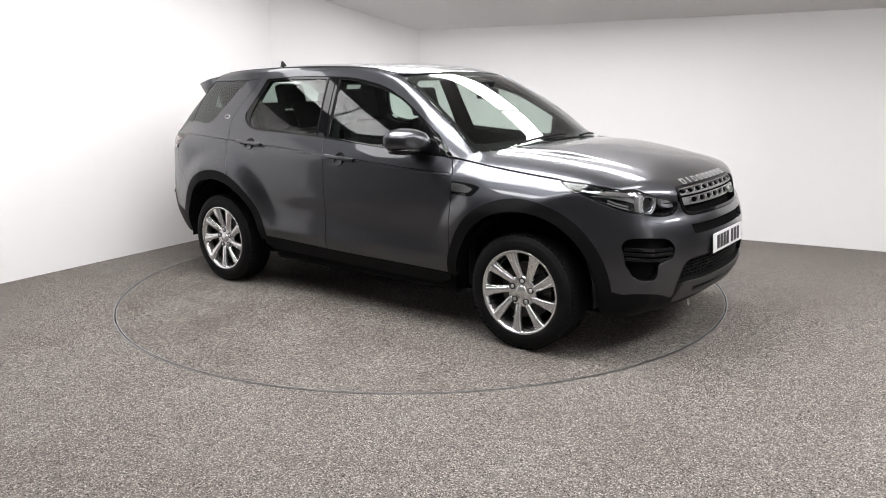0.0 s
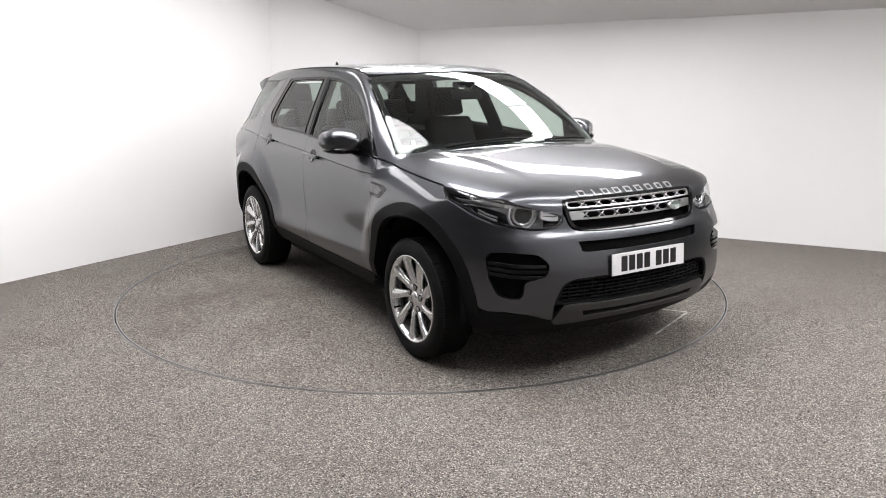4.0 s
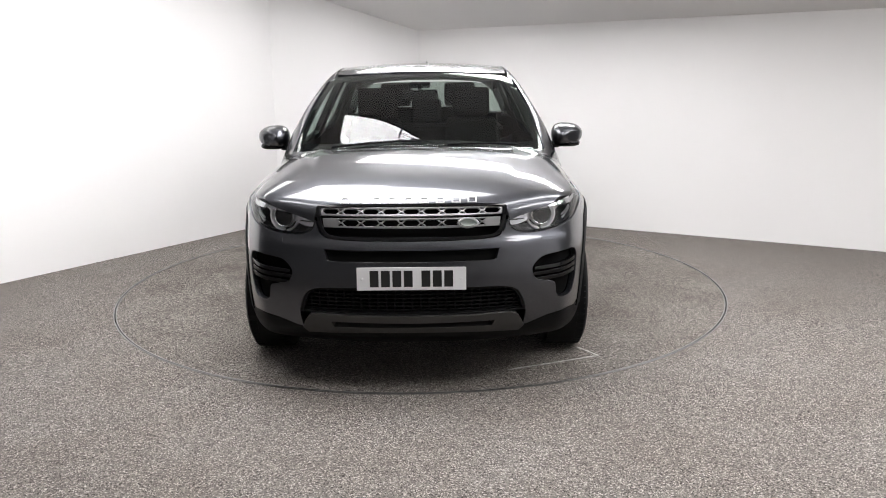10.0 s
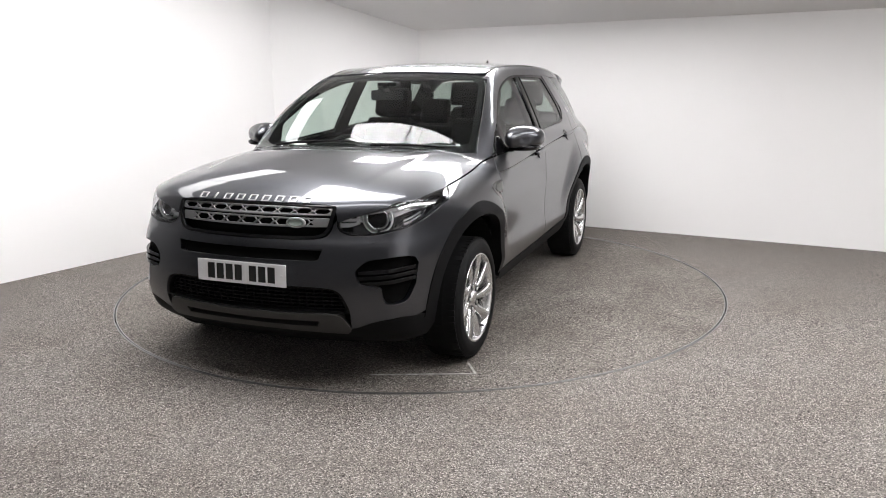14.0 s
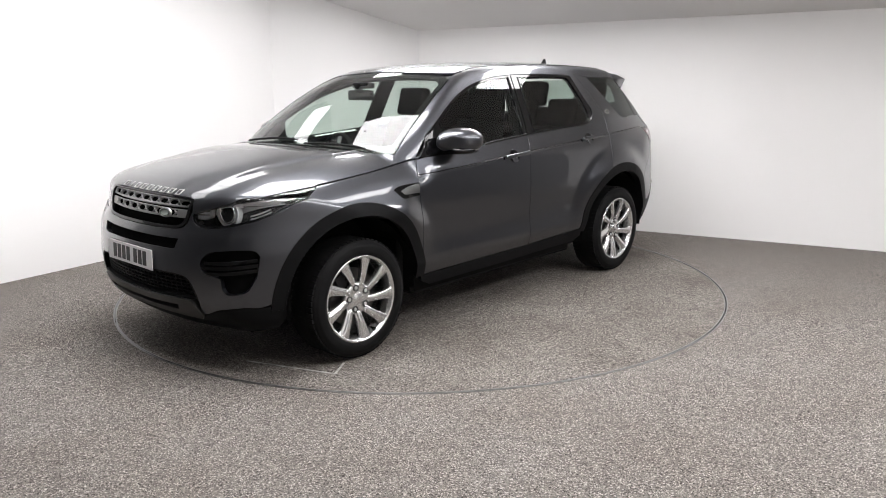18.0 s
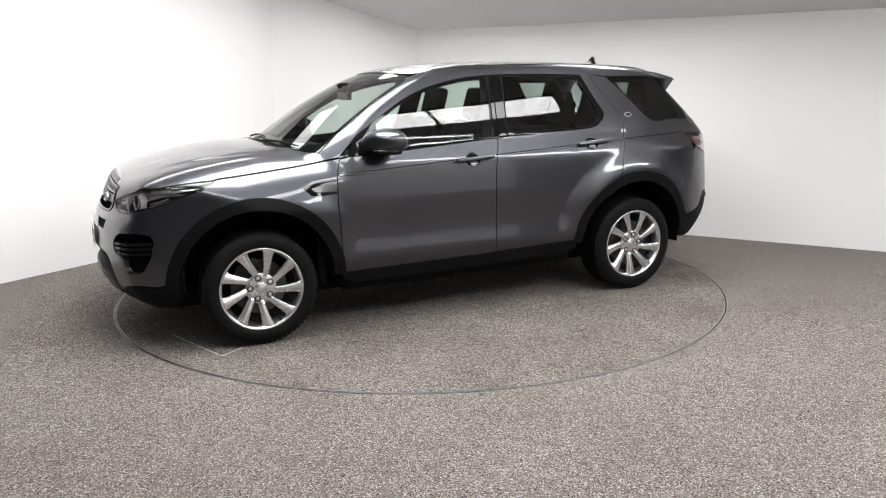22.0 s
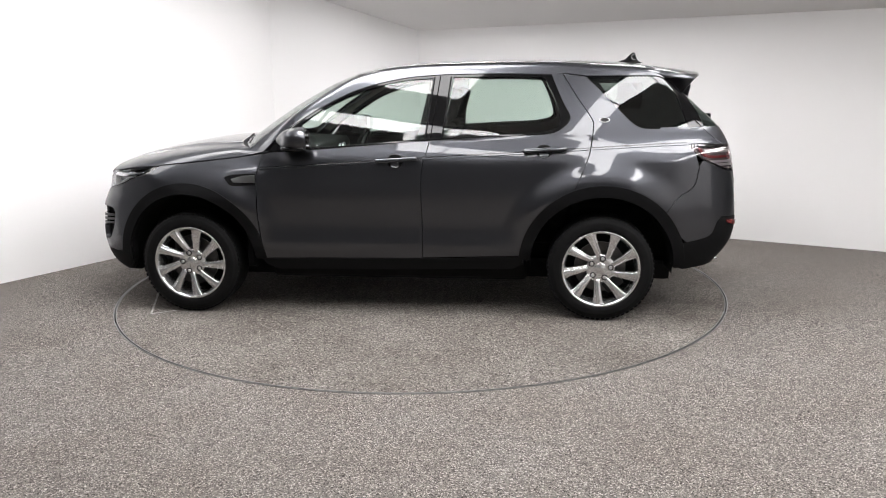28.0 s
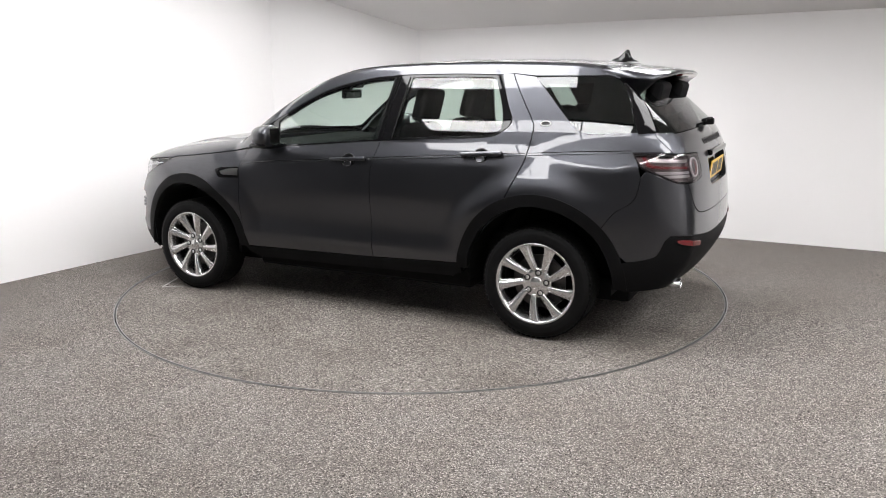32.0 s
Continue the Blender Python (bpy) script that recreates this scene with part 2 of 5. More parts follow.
for q0, q1 in ((1.72, 2.78), (2.79, 4.02)):
    light_panel(3.18, 4.39, q0, q1)
    light_panel(4.41, 5.09, q0, q1)
for q0, q1 in ((1.62, 2.88), (2.89, 4.21), (4.22, 5.3)):
    light_panel(5.86, 6.22, q0, q1)
# added fill row out of view, brightens the right wall and floor
for p0, p1 in ((1.2, 2.4), (2.44, 3.6), (3.64, 4.38), (4.42, 5.6)):
    light_panel(p0, p1, 7.3, 8.1, glow=M_GLOW_FULL)

# ---------------------------------------------------------------- the car's outer form
# x forward, y to its left, z up; the origin on the ground midway between the axles
def spl(*knots):
    """A natural cubic through (x, y) knots, straight beyond its ends."""
    ks = sorted(knots)
    xs, ys = np.array([k[0] for k in ks], float), np.array([k[1] for k in ks], float)
    n = len(xs)
    h = np.diff(xs)
    a, r = np.zeros((n, n)), np.zeros(n)
    a[0, 0] = a[-1, -1] = 1
    for i in range(1, n - 1):
        a[i, i - 1], a[i, i], a[i, i + 1] = h[i - 1], 2 * (h[i - 1] + h[i]), h[i]
        r[i] = 6 * ((ys[i + 1] - ys[i]) / h[i] - (ys[i] - ys[i - 1]) / h[i - 1])
    m = np.linalg.solve(a, r)
    s0 = (ys[1] - ys[0]) / h[0] - h[0] * m[1] / 6
    s1 = (ys[-1] - ys[-2]) / h[-1] + h[-1] * m[-2] / 6

    def f(x):
        x = np.asarray(x, float)
        i = np.clip(np.searchsorted(xs, x) - 1, 0, n - 2)
        c = np.clip(x, xs[0], xs[-1])
        d0, d1 = c - xs[i], xs[i + 1] - c
        y = (m[i] * d1 ** 3 + m[i + 1] * d0 ** 3) / (6 * h[i]) + (ys[i] / h[i] - m[i] * h[i] / 6) * d1 + (ys[i + 1] / h[i] - m[i + 1] * h[i] / 6) * d0
        return y + np.where(x < xs[0], (x - xs[0]) * s0, 0) + np.where(x > xs[-1], (x - xs[-1]) * s1, 0)
    return f


half_width = spl((-2.3, 0.885), (-1.9, 0.925), (-1.37, 0.942), (-0.6, 0.932), (0.3, 0.930), (0.9, 0.936), (1.37, 0.942), (1.75, 0.918), (2.05, 0.86), (2.3, 0.76))
_flank = spl((0.2, 0.095), (0.35, 0.038), (0.42, 0.014), (0.465, 0.003), (0.50, 0.004), (0.56, 0.011), (0.63, 0.013), (0.72, 0.007), (0.80, 0.002), (0.90, 0.0045), (0.96, 0.0085), (1.00, 0.0135), (1.03, 0.0205), (1.06, 0.0325), (1.10, 0.051), (1.14, 0.070), (1.19, 0.090))


def inset(z):
    """How far the flank stands in from the widest line, by height: bellied doors, a shoulder, then barrelled glass."""
    up = np.maximum(z - 1.17, 0)
    s = np.clip((z - 1.14) / 0.05, 0, 1)
    s = s * s * (3 - 2 * s)
    return _flank(z) * (1 - s) + s * (0.080 + 0.43 * up + 0.15 * up * up)


bonnet_z = spl((2.26, 0.78), (2.16, 0.884), (2.09, 0.951), (2.04, 0.983), (1.98, 1.013), (1.9, 1.042), (1.8, 1.067), (1.64, 1.095), (1.47, 1.117), (1.2, 1.141), (0.9, 1.157))
cabin_z = spl((1.3, 1.03), (1.15, 1.135), (1.0, 1.237), (0.8, 1.366), (0.6, 1.478), (0.4, 1.568), (0.2, 1.624), (0.0, 1.652), (-0.3, 1.668), (-0.75, 1.675), (-1.16, 1.667), (-1.54, 1.648), (-1.85, 1.612), (-2.2, 1.56))
nose_x = spl((0.2, 1.98), (0.26, 2.10), (0.34, 2.185), (0.43, 2.220), (0.52, 2.231), (0.60, 2.228), (0.68, 2.219), (0.735, 2.204), (0.772, 2.187), (0.80, 2.170), (0.86, 2.152), (0.93, 2.136), (1.02, 2.11), (1.1, 2.07))
tail_x = spl((0.2, -1.93), (0.28, -2.06), (0.4, -2.19), (0.53, -2.268), (0.64, -2.283), (0.82, -2.272), (1.01, -2.245), (1.13, -2.212), (1.22, -2.16), (1.32, -2.06), (1.42, -1.95), (1.5, -1.87), (1.62, -1.76))


def flare(x, z):
    """How far the sides swell out towards the wheel arches."""
    r = np.minimum(np.hypot(x - 1.3705, z - 0.357), np.hypot(x + 1.3705, z - 0.357))
    s = np.clip((0.700 - r) / 0.175, 0, 1)
    fade = 1 - 0.5 * np.clip((x - 1.52) / 0.34, 0, 1) - 0.5 * np.clip((-1.55 - x) / 0.34, 0, 1)
    swell = 0.050 * s * s * (3 - 2 * s)
    up = np.clip((z - 0.46) / 0.34, 0, 1)
    low = 0.15 + 0.85 * up * up * (3 - 2 * up)
    return swell * fade * low * np.clip((z - 0.30) / 0.25, 0, 1)


def corner(x, z):
    """How far the front bumper's corners stand out below the lamps."""
    a, b = np.clip((0.875 - z) / 0.12, 0, 1), np.clip((x - 1.50) / 0.25, 0, 1)
    return 0.042 * a * a * (3 - 2 * a) * b * b * (3 - 2 * b)


def rear_taper(x, z):
    """How far the upper rear sides draw in towards the tail."""
    s = np.clip((z - 1.02) / 0.2, 0, 1)
    return 0.044 * (np.maximum(-1.12 - x, 0) / 0.7) ** 2 * s * s * (3 - 2 * s)


def smax(a, b, k):
    h = np.maximum(k - np.abs(a - b), 0) / k
    return np.maximum(a, b) + h * h * k * 0.25


def nose_drop(y):
    return 0.155 * (y / 0.75) ** 2.3 + 0.72 * np.maximum(y - 0.72, 0) ** 2 / 0.1


def tail_drop(y):
    return 0.07 * (y / 0.8) ** 2.4 + 0.85 * np.maximum(y - 0.72, 0) ** 2 / 0.12


def form(p):
    """Negative inside the car's skin, zero on it."""
    x, y, z = p[..., 0], np.abs(p[..., 1]), p[..., 2]
    side = y - half_width(x) + inset(z) - flare(x, z) - corner(x, z) + rear_taper(x, z)
    hood = bonnet_z(x) - 0.045 * (y / 0.85) ** 2 - 0.072 * (y / 0.85) ** 9
    xc = x + 0.112 * (y / 0.7) ** 2 * np.clip((x + 0.4) / 0.8, 0, 1)
    slope = (cabin_z(xc + 0.01) - cabin_z(xc - 0.01)) / 0.02
    cabin = (z - cabin_z(xc) + 0.036 * (y / 0.65) ** 2.4 + 6 * np.maximum(y - 0.74, 0) ** 2) / np.sqrt(1 + slope * slope)
    top = -smax(hood - z, -cabin, 0.03)
    nose = (x - nose_x(z) + nose_drop(y)) * 0.8
    tail = (-x + tail_x(z) + tail_drop(y)) * 0.8
    f = smax(side, top, 0.032)
    f = smax(f, nose, 0.05)
    return smax(f, tail, 0.07)


def gradient(p, e=0.004):
    out = np.empty_like(p)
    for i in range(3):
        d = np.zeros(3)
        d[i] = e
        out[..., i] = form(p + d) - form(p - d)
    return out / np.maximum(np.linalg.norm(out, axis=-1, keepdims=True), 1e-9)


def cast(o, d, near, far, steps=26):
    """The outermost place where rays o + r d leave the form."""
    o, d = np.asarray(o, float), np.asarray(d, float)
    rs = np.linspace(far, near, steps)
    hi = np.full(len(o), near)
    lo = np.full(len(o), near)
    found = np.zeros(len(o), bool)
    for r0, r1 in zip(rs, rs[1:]):
        inside = form(o + d * r1) < 0
        hit = inside & ~found
        hi[hit], lo[hit] = r0, r1
        found |= hit
    for _ in range(17):
        m = (hi + lo) / 2
        inside = form(o + d * m[:, None]) < 0
        lo, hi = np.where(inside, m, lo), np.where(inside, hi, m)
    return o + d * lo[:, None]


# each view maps flat coordinates onto the skin
def on_side(uv):
    uv = np.asarray(uv, float)
    o = np.stack([uv[:, 0], 0 * uv[:, 0], uv[:, 1]], -1)
    return cast(o, np.tile((0.0, 1.0, 0.0), (len(uv), 1)), 0.2, 1.1)


def on_top(uv):
    uv = np.asarray(uv, float)
    o = np.stack([uv[:, 0], uv[:, 1], 0 * uv[:, 0]], -1)
    return cast(o, np.tile((0.0, 0.0, 1.0), (len(uv), 1)), 0.6, 1.9)


NOSE_AXIS, TAIL_AXIS = 1.1, -1.2


def on_nose(uv):
    uv = np.asarray(uv, float)
    o = np.stack([0 * uv[:, 0] + NOSE_AXIS, 0 * uv[:, 0], uv[:, 1]], -1)
    return cast(o, np.stack([np.cos(uv[:, 0]), np.sin(uv[:, 0]), 0 * uv[:, 0]], -1), 0.3, 1.5)


def on_tail(uv):
    uv = np.asarray(uv, float)
    o = np.stack([0 * uv[:, 0] + TAIL_AXIS, 0 * uv[:, 0], uv[:, 1]], -1)
    return cast(o, np.stack([-np.cos(uv[:, 0]), np.sin(uv[:, 0]), 0 * uv[:, 0]], -1), 0.3, 1.5)


def nose_uv(pts):
    """Flat nose coordinates of points given as seen from the front, (y, z)."""
    pts = np.asarray(pts, float)
    o = np.stack([0 * pts[:, 0], pts[:, 0], pts[:, 1]], -1)
    q = cast(o, np.tile((1.0, 0.0, 0.0), (len(pts), 1)), 0.8, 2.5)
    return np.stack([np.arctan2(q[:, 1], q[:, 0] - NOSE_AXIS), q[:, 2]], -1)


def tail_uv(pts):
    pts = np.asarray(pts, float)
    o = np.stack([0 * pts[:, 0], pts[:, 0], pts[:, 1]], -1)
    q = cast(o, np.tile((-1.0, 0.0, 0.0), (len(pts), 1)), 0.8, 2.5)
    return np.stack([np.arctan2(q[:, 1], TAIL_AXIS - q[:, 0]), q[:, 2]], -1)


def side_to_nose(pts):
    q = on_side(pts)
    return np.stack([np.arctan2(q[:, 1], q[:, 0] - NOSE_AXIS), q[:, 2]], -1)


def side_to_tail(pts):
    q = on_side(pts)
    return np.stack([np.arctan2(q[:, 1], TAIL_AXIS - q[:, 0]), q[:, 2]], -1)


def side_from_tail(pts):
    return on_tail(tail_uv(pts))[:, [0, 2]]


def side_to_top(pts):
    return on_side(pts)[:, :2]


def top_to_side(pts):
    return on_top(pts)[:, [0, 2]]


def smooth_line(pts, n=8):
    """A Catmull-Rom line through the points."""
    p = np.asarray(pts, float)
    e = np.vstack([2 * p[0] - p[1], p, 2 * p[-1] - p[-2]])
    out = []
    for i in range(1, len(e) - 2):
        for t in np.linspace(0, 1, n, endpoint=False):
            a, b, c, d = e[i - 1], e[i], e[i + 1], e[i + 2]
            out.append(0.5 * (2 * b + (c - a) * t + (2 * a - 5 * b + 4 * c - d) * t * t + (3 * b - a - 3 * c + d) * t ** 3))
    return np.vstack([out, p[-1:]])


def arc(cx, cz, r, a0, a1, n=24):
    t = np.radians(np.linspace(a0, a1, n))
    return np.stack([cx + r * np.cos(t), cz + r * np.sin(t)], -1)


def join(*lines):
    """One closed outline from lines laid end to end."""
    return np.vstack([np.asarray(l, float) for l in lines])


from mathutils.geometry import delaunay_2d_cdt


def densify(line, step):
    """A closed outline with points no further apart than step."""
    out = []
    n = len(line)
    for i in range(n):
        a, b = line[i], line[(i + 1) % n]
        k = max(1, int(math.ceil(np.linalg.norm(b - a) / step)))
        if np.linalg.norm(b - a) < 1e-5:
            continue
        for j in range(k):
            out.append(a + (b - a) * j / k)
    return np.array(out)


def inside(pts, loop):
    a, b = loop, np.roll(loop, -1, axis=0)
    res = np.zeros(len(pts), bool)
    for p, q in zip(a, b):
        if p[1] == q[1]:
            continue
        c = ((p[1] > pts[:, 1]) != (q[1] > pts[:, 1])) & (pts[:, 0] < (q[0] - p[0]) * (pts[:, 1] - p[1]) / (q[1] - p[1]) + p[0])
        res ^= c
    return res


def skin(outline, view, offset=0.0, rim=0.02, step=0.04, holes=(), stretch=(1.0, 1.0), flip=False, lift=None, crease=0.003):
    """Mesh data of a sheet over the car's form inside a flat outline: vertices, faces, normals. rim: how deep its edge turns in."""
    sc = np.array(stretch)
    loops = [densify(np.asarray(l, float) * sc, step * 0.5) for l in (outline, *holes)]
    lo, hi = loops[0].min(0), loops[0].max(0)
    gx, gy = np.meshgrid(np.arange(lo[0] + step / 2, hi[0], step), np.arange(lo[1] + step / 2, hi[1], step))
    gx = gx + (np.arange(gx.shape[0]) % 2)[:, None] * step * 0.5
    grid = np.stack([gx.ravel(), gy.ravel()], -1)
    keep = inside(grid, loops[0])
    for l in loops[1:]:
        keep &= ~inside(grid, l)
    grid = grid[keep]
    allb = np.vstack(loops)
    if len(grid):
        near = np.concatenate([((c[:, None, :] - allb[None]) ** 2).sum(2).min(1) for c in np.array_split(grid, 1 + len(grid) // 400)])
        grid = grid[near > (0.35 * step) ** 2]
    flat = np.vstack([allb, grid]) if len(grid) else allb
    edges, k = [], 0
    for l in loops:
        n = len(l)
        edges += [(k + i, k + (i + 1) % n) for i in range(n)]
        k += n
    vs, _, fs, orig, _, _ = delaunay_2d_cdt([Vector(p) for p in flat], edges, [], 0, 1e-6)
    vs = np.array([tuple(v) for v in vs])
    tri = np.array([f for f in fs])
    cen = vs[tri].mean(1)
    ok = inside(cen, loops[0])
    for l in loops[1:]:
        ok &= ~inside(cen, l)
    tri = tri[ok]
    back = {}
    for i, o in enumerate(orig):
        for j in o:
            back[j] = i
    pos = view(vs / sc)
    nor = gradient(pos)
    if lift is None:
        pos = pos + nor * offset
    else:
        slope = np.zeros_like(pos)
        for i in range(3):
            d = np.zeros(3)
            d[i] = 0.003
            slope[:, i] = (lift(pos + d) - lift(pos - d)) / 0.006
        pos = pos + nor * (offset + lift(pos))[:, None]
        slope -= nor * (slope * nor).sum(1, keepdims=True)
        nor = nor - slope
        nor /= np.linalg.norm(nor, axis=1, keepdims=True)
    n0 = len(pos)
    a = np.cross(pos[tri[:, 1]] - pos[tri[:, 0]], pos[tri[:, 2]] - pos[tri[:, 0]])
    wrong = (a * nor[tri[:, 0]]).sum(1) < 0
    tri[wrong] = tri[wrong][:, ::-1]
    verts, normals, faces = [pos], [nor], [tuple(t) for t in tri]
    if rim:
        used = {}
        for t in tri:
            for u, v in ((t[0], t[1]), (t[1], t[2]), (t[2], t[0])):
                used[(u, v)] = True
        border = [(u, v) for (u, v) in used if (v, u) not in used]
        idx = sorted({u for e in border for u in e})
        num = {u: i for i, u in enumerate(idx)}
        out = np.zeros((len(idx), 3))
        for u, v in border:
            d = np.cross(pos[v] - pos[u], nor[u])
            d /= max(np.linalg.norm(d), 1e-9)
            out[num[u]] += d
            out[num[v]] += d
        out /= np.maximum(np.linalg.norm(out, axis=1, keepdims=True), 1e-9)
        # a small rounded lip, then the turned-in edge
        p0, nn = pos[idx], nor[idx]
        verts += [p0, p0 + out * crease * 0.6 - nn * crease, p0 + out * crease * 0.6 - nn * rim]
        normals += [nn, out, out]
        m = len(idx)
        for u, v in border:
            i, j = num[u], num[v]
            faces.append((n0 + j, n0 + i, n0 + m + i, n0 + m + j))
            faces.append((n0 + m + j, n0 + m + i, n0 + 2 * m + i, n0 + 2 * m + j))
    verts, normals = np.vstack(verts), np.vstack(normals)
    if flip:
        verts, normals = verts * (1, -1, 1), normals * (1, -1, 1)
        faces = [f[::-1] for f in faces]
    return verts, faces, normals


def sheet(name, data, material, parent, label=""):
    verts, faces, normals = data
    me = bpy.data.meshes.new(name)
    me.from_pydata(verts.tolist(), [], faces)
    me.materials.append(material)
    me.shade_smooth()
    me.normals_split_custom_set_from_vertices(normals.tolist())
    me.update()
    ob = new(name, me)
    ob.parent = parent
    if label:
        tagged(ob, label)
    return ob


def both(name, outline, view, material, parent, label="", **kw):
    """The same sheet on the car's left and right."""
    a = skin(outline, view, **kw)
    l = sheet(name, a, material, parent, label)
    r = sheet(name, (a[0] * (1, -1, 1), [f[::-1] for f in a[1]], a[2] * (1, -1, 1)), material, parent, label)
    return l, r


def one(name, outline, view, material, parent, label="", **kw):
    return sheet(name, skin(outline, view, **kw), material, parent, label)


def shrink(line, d):
    """A closed outline drawn in by d."""
    l = np.asarray(line, float)
    l = l[np.linalg.norm(l - np.roll(l, 1, axis=0), axis=1) > 1e-4]
    t = np.roll(l, -1, axis=0) - np.roll(l, 1, axis=0)
    n = np.stack([-t[:, 1], t[:, 0]], -1) / np.maximum(np.linalg.norm(t, axis=1, keepdims=True), 1e-9)
    area = (l[:, 0] * np.roll(l[:, 1], -1) - np.roll(l[:, 0], -1) * l[:, 1]).sum()
    return l + n * d * (1 if area > 0 else -1)


def mirror_line(line):
    """The outline's other half, run backwards, so that the two close round the middle."""
    l = np.asarray(line, float)
    return l[::-1] * (-1, 1)


def mirror_y(line):
    l = np.asarray(line, float)
    return l[::-1] * (1, -1)


# ---------------------------------------------------------------- the car's materials
def car_paint():
    m, nt, b = nodes_of("metallic_grey_paint")
    tc = nt.nodes.new("ShaderNodeTexCoord")
    v = nt.nodes.new("ShaderNodeTexVoronoi")
    v.inputs["Scale"].default_value = 1500
    r = nt.nodes.new("ShaderNodeValToRGB")
    r.color_ramp.elements[0].color = (0.0345, 0.0360, 0.0408, 1)
    r.color_ramp.elements[1].color = (0.094, 0.0975, 0.109, 1)
    s = nt.nodes.new("ShaderNodeSeparateColor")
    nt.links.new(tc.outputs["Object"], v.inputs["Vector"])
    nt.links.new(v.outputs["Color"], s.inputs[0])
    nt.links.new(s.outputs[0], r.inputs["Fac"])
    nt.links.new(r.outputs["Color"], b.inputs["Base Color"])
    b.inputs["Metallic"].default_value = 1.0
    b.inputs["Roughness"].default_value = 0.35
    b.inputs["Coat Weight"].default_value = 1.0
    b.inputs["Coat Roughness"].default_value = 0.02
    b.inputs["Coat IOR"].default_value = 1.46
    return m


M_PAINT = car_paint()
M_BLACK = plain("black_trim_plastic", (0.006, 0.006, 0.0065), 0.55, spec=0.09, grain=0.15, grain_scale=350, mottle=0.12, mottle_scale=9)
M_GLOSSBLACK = plain("gloss_black_trim", (0.004, 0.004, 0.0045), 0.035, spec=0.30)
M_TYRE = plain("tyre_rubber", (0.006, 0.006, 0.0063), 0.65, spec=0.14, grain=0.2, grain_scale=180, mottle=0.2, mottle_scale=14)
M_ALLOY = plain("silver_alloy", (0.70, 0.70, 0.70), 0.27, 0.92, coat=0.3, mottle=0.06, mottle_scale=12)
M_DARKMETAL = plain("dark_metal", (0.028, 0.028, 0.029), 0.45, 0.7)
M_DISCMETAL = plain("brake_steel", (0.10, 0.097, 0.094), 0.4, 0.9, mottle=0.2, mottle_scale=20)
M_CHROME = plain("chrome", (0.75, 0.75, 0.76), 0.08, 1.0)
M_SILVER = plain("satin_silver", (0.50, 0.50, 0.50), 0.28, 0.9)
M_CABIN = plain("cabin_black", (0.006, 0.006, 0.0063), 0.75, spec=0.12, grain=0.2, grain_scale=200, mottle=0.15, mottle_scale=12)
M_CLOTH = plain("seat_cloth", (0.008, 0.008, 0.0085), 0.85, spec=0.1, grain=0.3, grain_scale=260, mottle=0.2, mottle_scale=10)
M_LINING = plain("roof_lining", (0.20, 0.20, 0.19), 0.9, grain=0.15, grain_scale=300)
M_GLASS = glass("window_glass", (0.74, 0.83, 0.78), ior=1.55)
M_SCREEN = glass("windscreen_glass", (0.80, 0.87, 0.83), ior=1.55)
M_PRIVACY = glass("privacy_glass", (0.42, 0.48, 0.45), ior=1.55)
M_LENS = glass("clear_lens", (0.94, 0.95, 0.96), ior=1.5)
M_REDLENS = plain("red_lens", (0.13, 0.012, 0.014), 0.12, coat=0.8)
M_REFLECTOR = plain("bumper_reflector_red", (0.12, 0.008, 0.010), 0.2, coat=0.5)
M_PLATEW = plain("white_plate", (0.74, 0.74, 0.75), 0.35, mottle=0.02)
M_PLATEY = plain("yellow_plate", (0.75, 0.46, 0.03), 0.35, mottle=0.02)
# near-black, stands in for the shade inside openings and gaps
M_HOLLOW = plain("hollow_shade", (0.005, 0.005, 0.005), 0.9, spec=0.04)
M_INK = plain("black_ink", (0.01, 0.01, 0.01), 0.4)
M_GREEN = plain("green_enamel", (0.16, 0.19, 0.17), 0.25, coat=0.5)

# ---------------------------------------------------------------- the car
car = tagged(new("car"), "dark metallic grey five-door SUV with silver nine-spoke wheels", "car")
FW, RW, AXLE_Z = 1.3705, -1.3705, 0.357
ARCH, LIP = 0.525, 0.458

# lines that panels share, in side view (x, z)
belt_front = smooth_line([(0.842, 1.068), (0.875, 0.96), (0.880, 0.82), (0.872, 0.60), (0.853, 0.385)])
belt_mid = smooth_line([(-0.262, 1.135), (-0.222, 0.98), (-0.215, 0.83), (-0.220, 0.61), (-0.219, 0.395)])
sill_line = [(0.853, 0.378), (-0.219, 0.392), (-0.87, 0.418)]
wing_arch = arc(FW, AXLE_Z, ARCH, 177, 37, 40)
rear_arch = arc(RW, AXLE_Z, ARCH, 20, 172, 40)
bonnet_edge = smooth_line([(1.575, 0.994), (1.45, 1.005), (1.2, 1.030), (1.0, 1.053), (0.80, 1.083)])
window_foot = smooth_line([(0.80, 1.085), (0.53, 1.100), (0.15, 1.128), (-0.30, 1.160), (-0.70, 1.182), (-0.95, 1.192), (-1.06, 1.207), (-1.125, 1.245), (-1.158, 1.30)])
window_head = smooth_line([(0.72, 1.205), (0.57, 1.300), (0.37, 1.415), (0.17, 1.495), (-0.08, 1.548), (-0.26, 1.564), (-0.40, 1.570), (-0.75, 1.571), (-1.04, 1.562)])
rear_shut = smooth_line([(-1.115, 1.568), (-1.20, 1.43), (-1.285, 1.305), (-1.305, 1.245), (-1.287, 1.10), (-1.257, 1.01), (-1.185, 0.845)])
tail_shut = smooth_line([(-1.765, 0.715), (-1.83, 0.80), (-1.925, 0.87), (-1.957, 0.99)])

G = 0.0035  # half of a panel gap


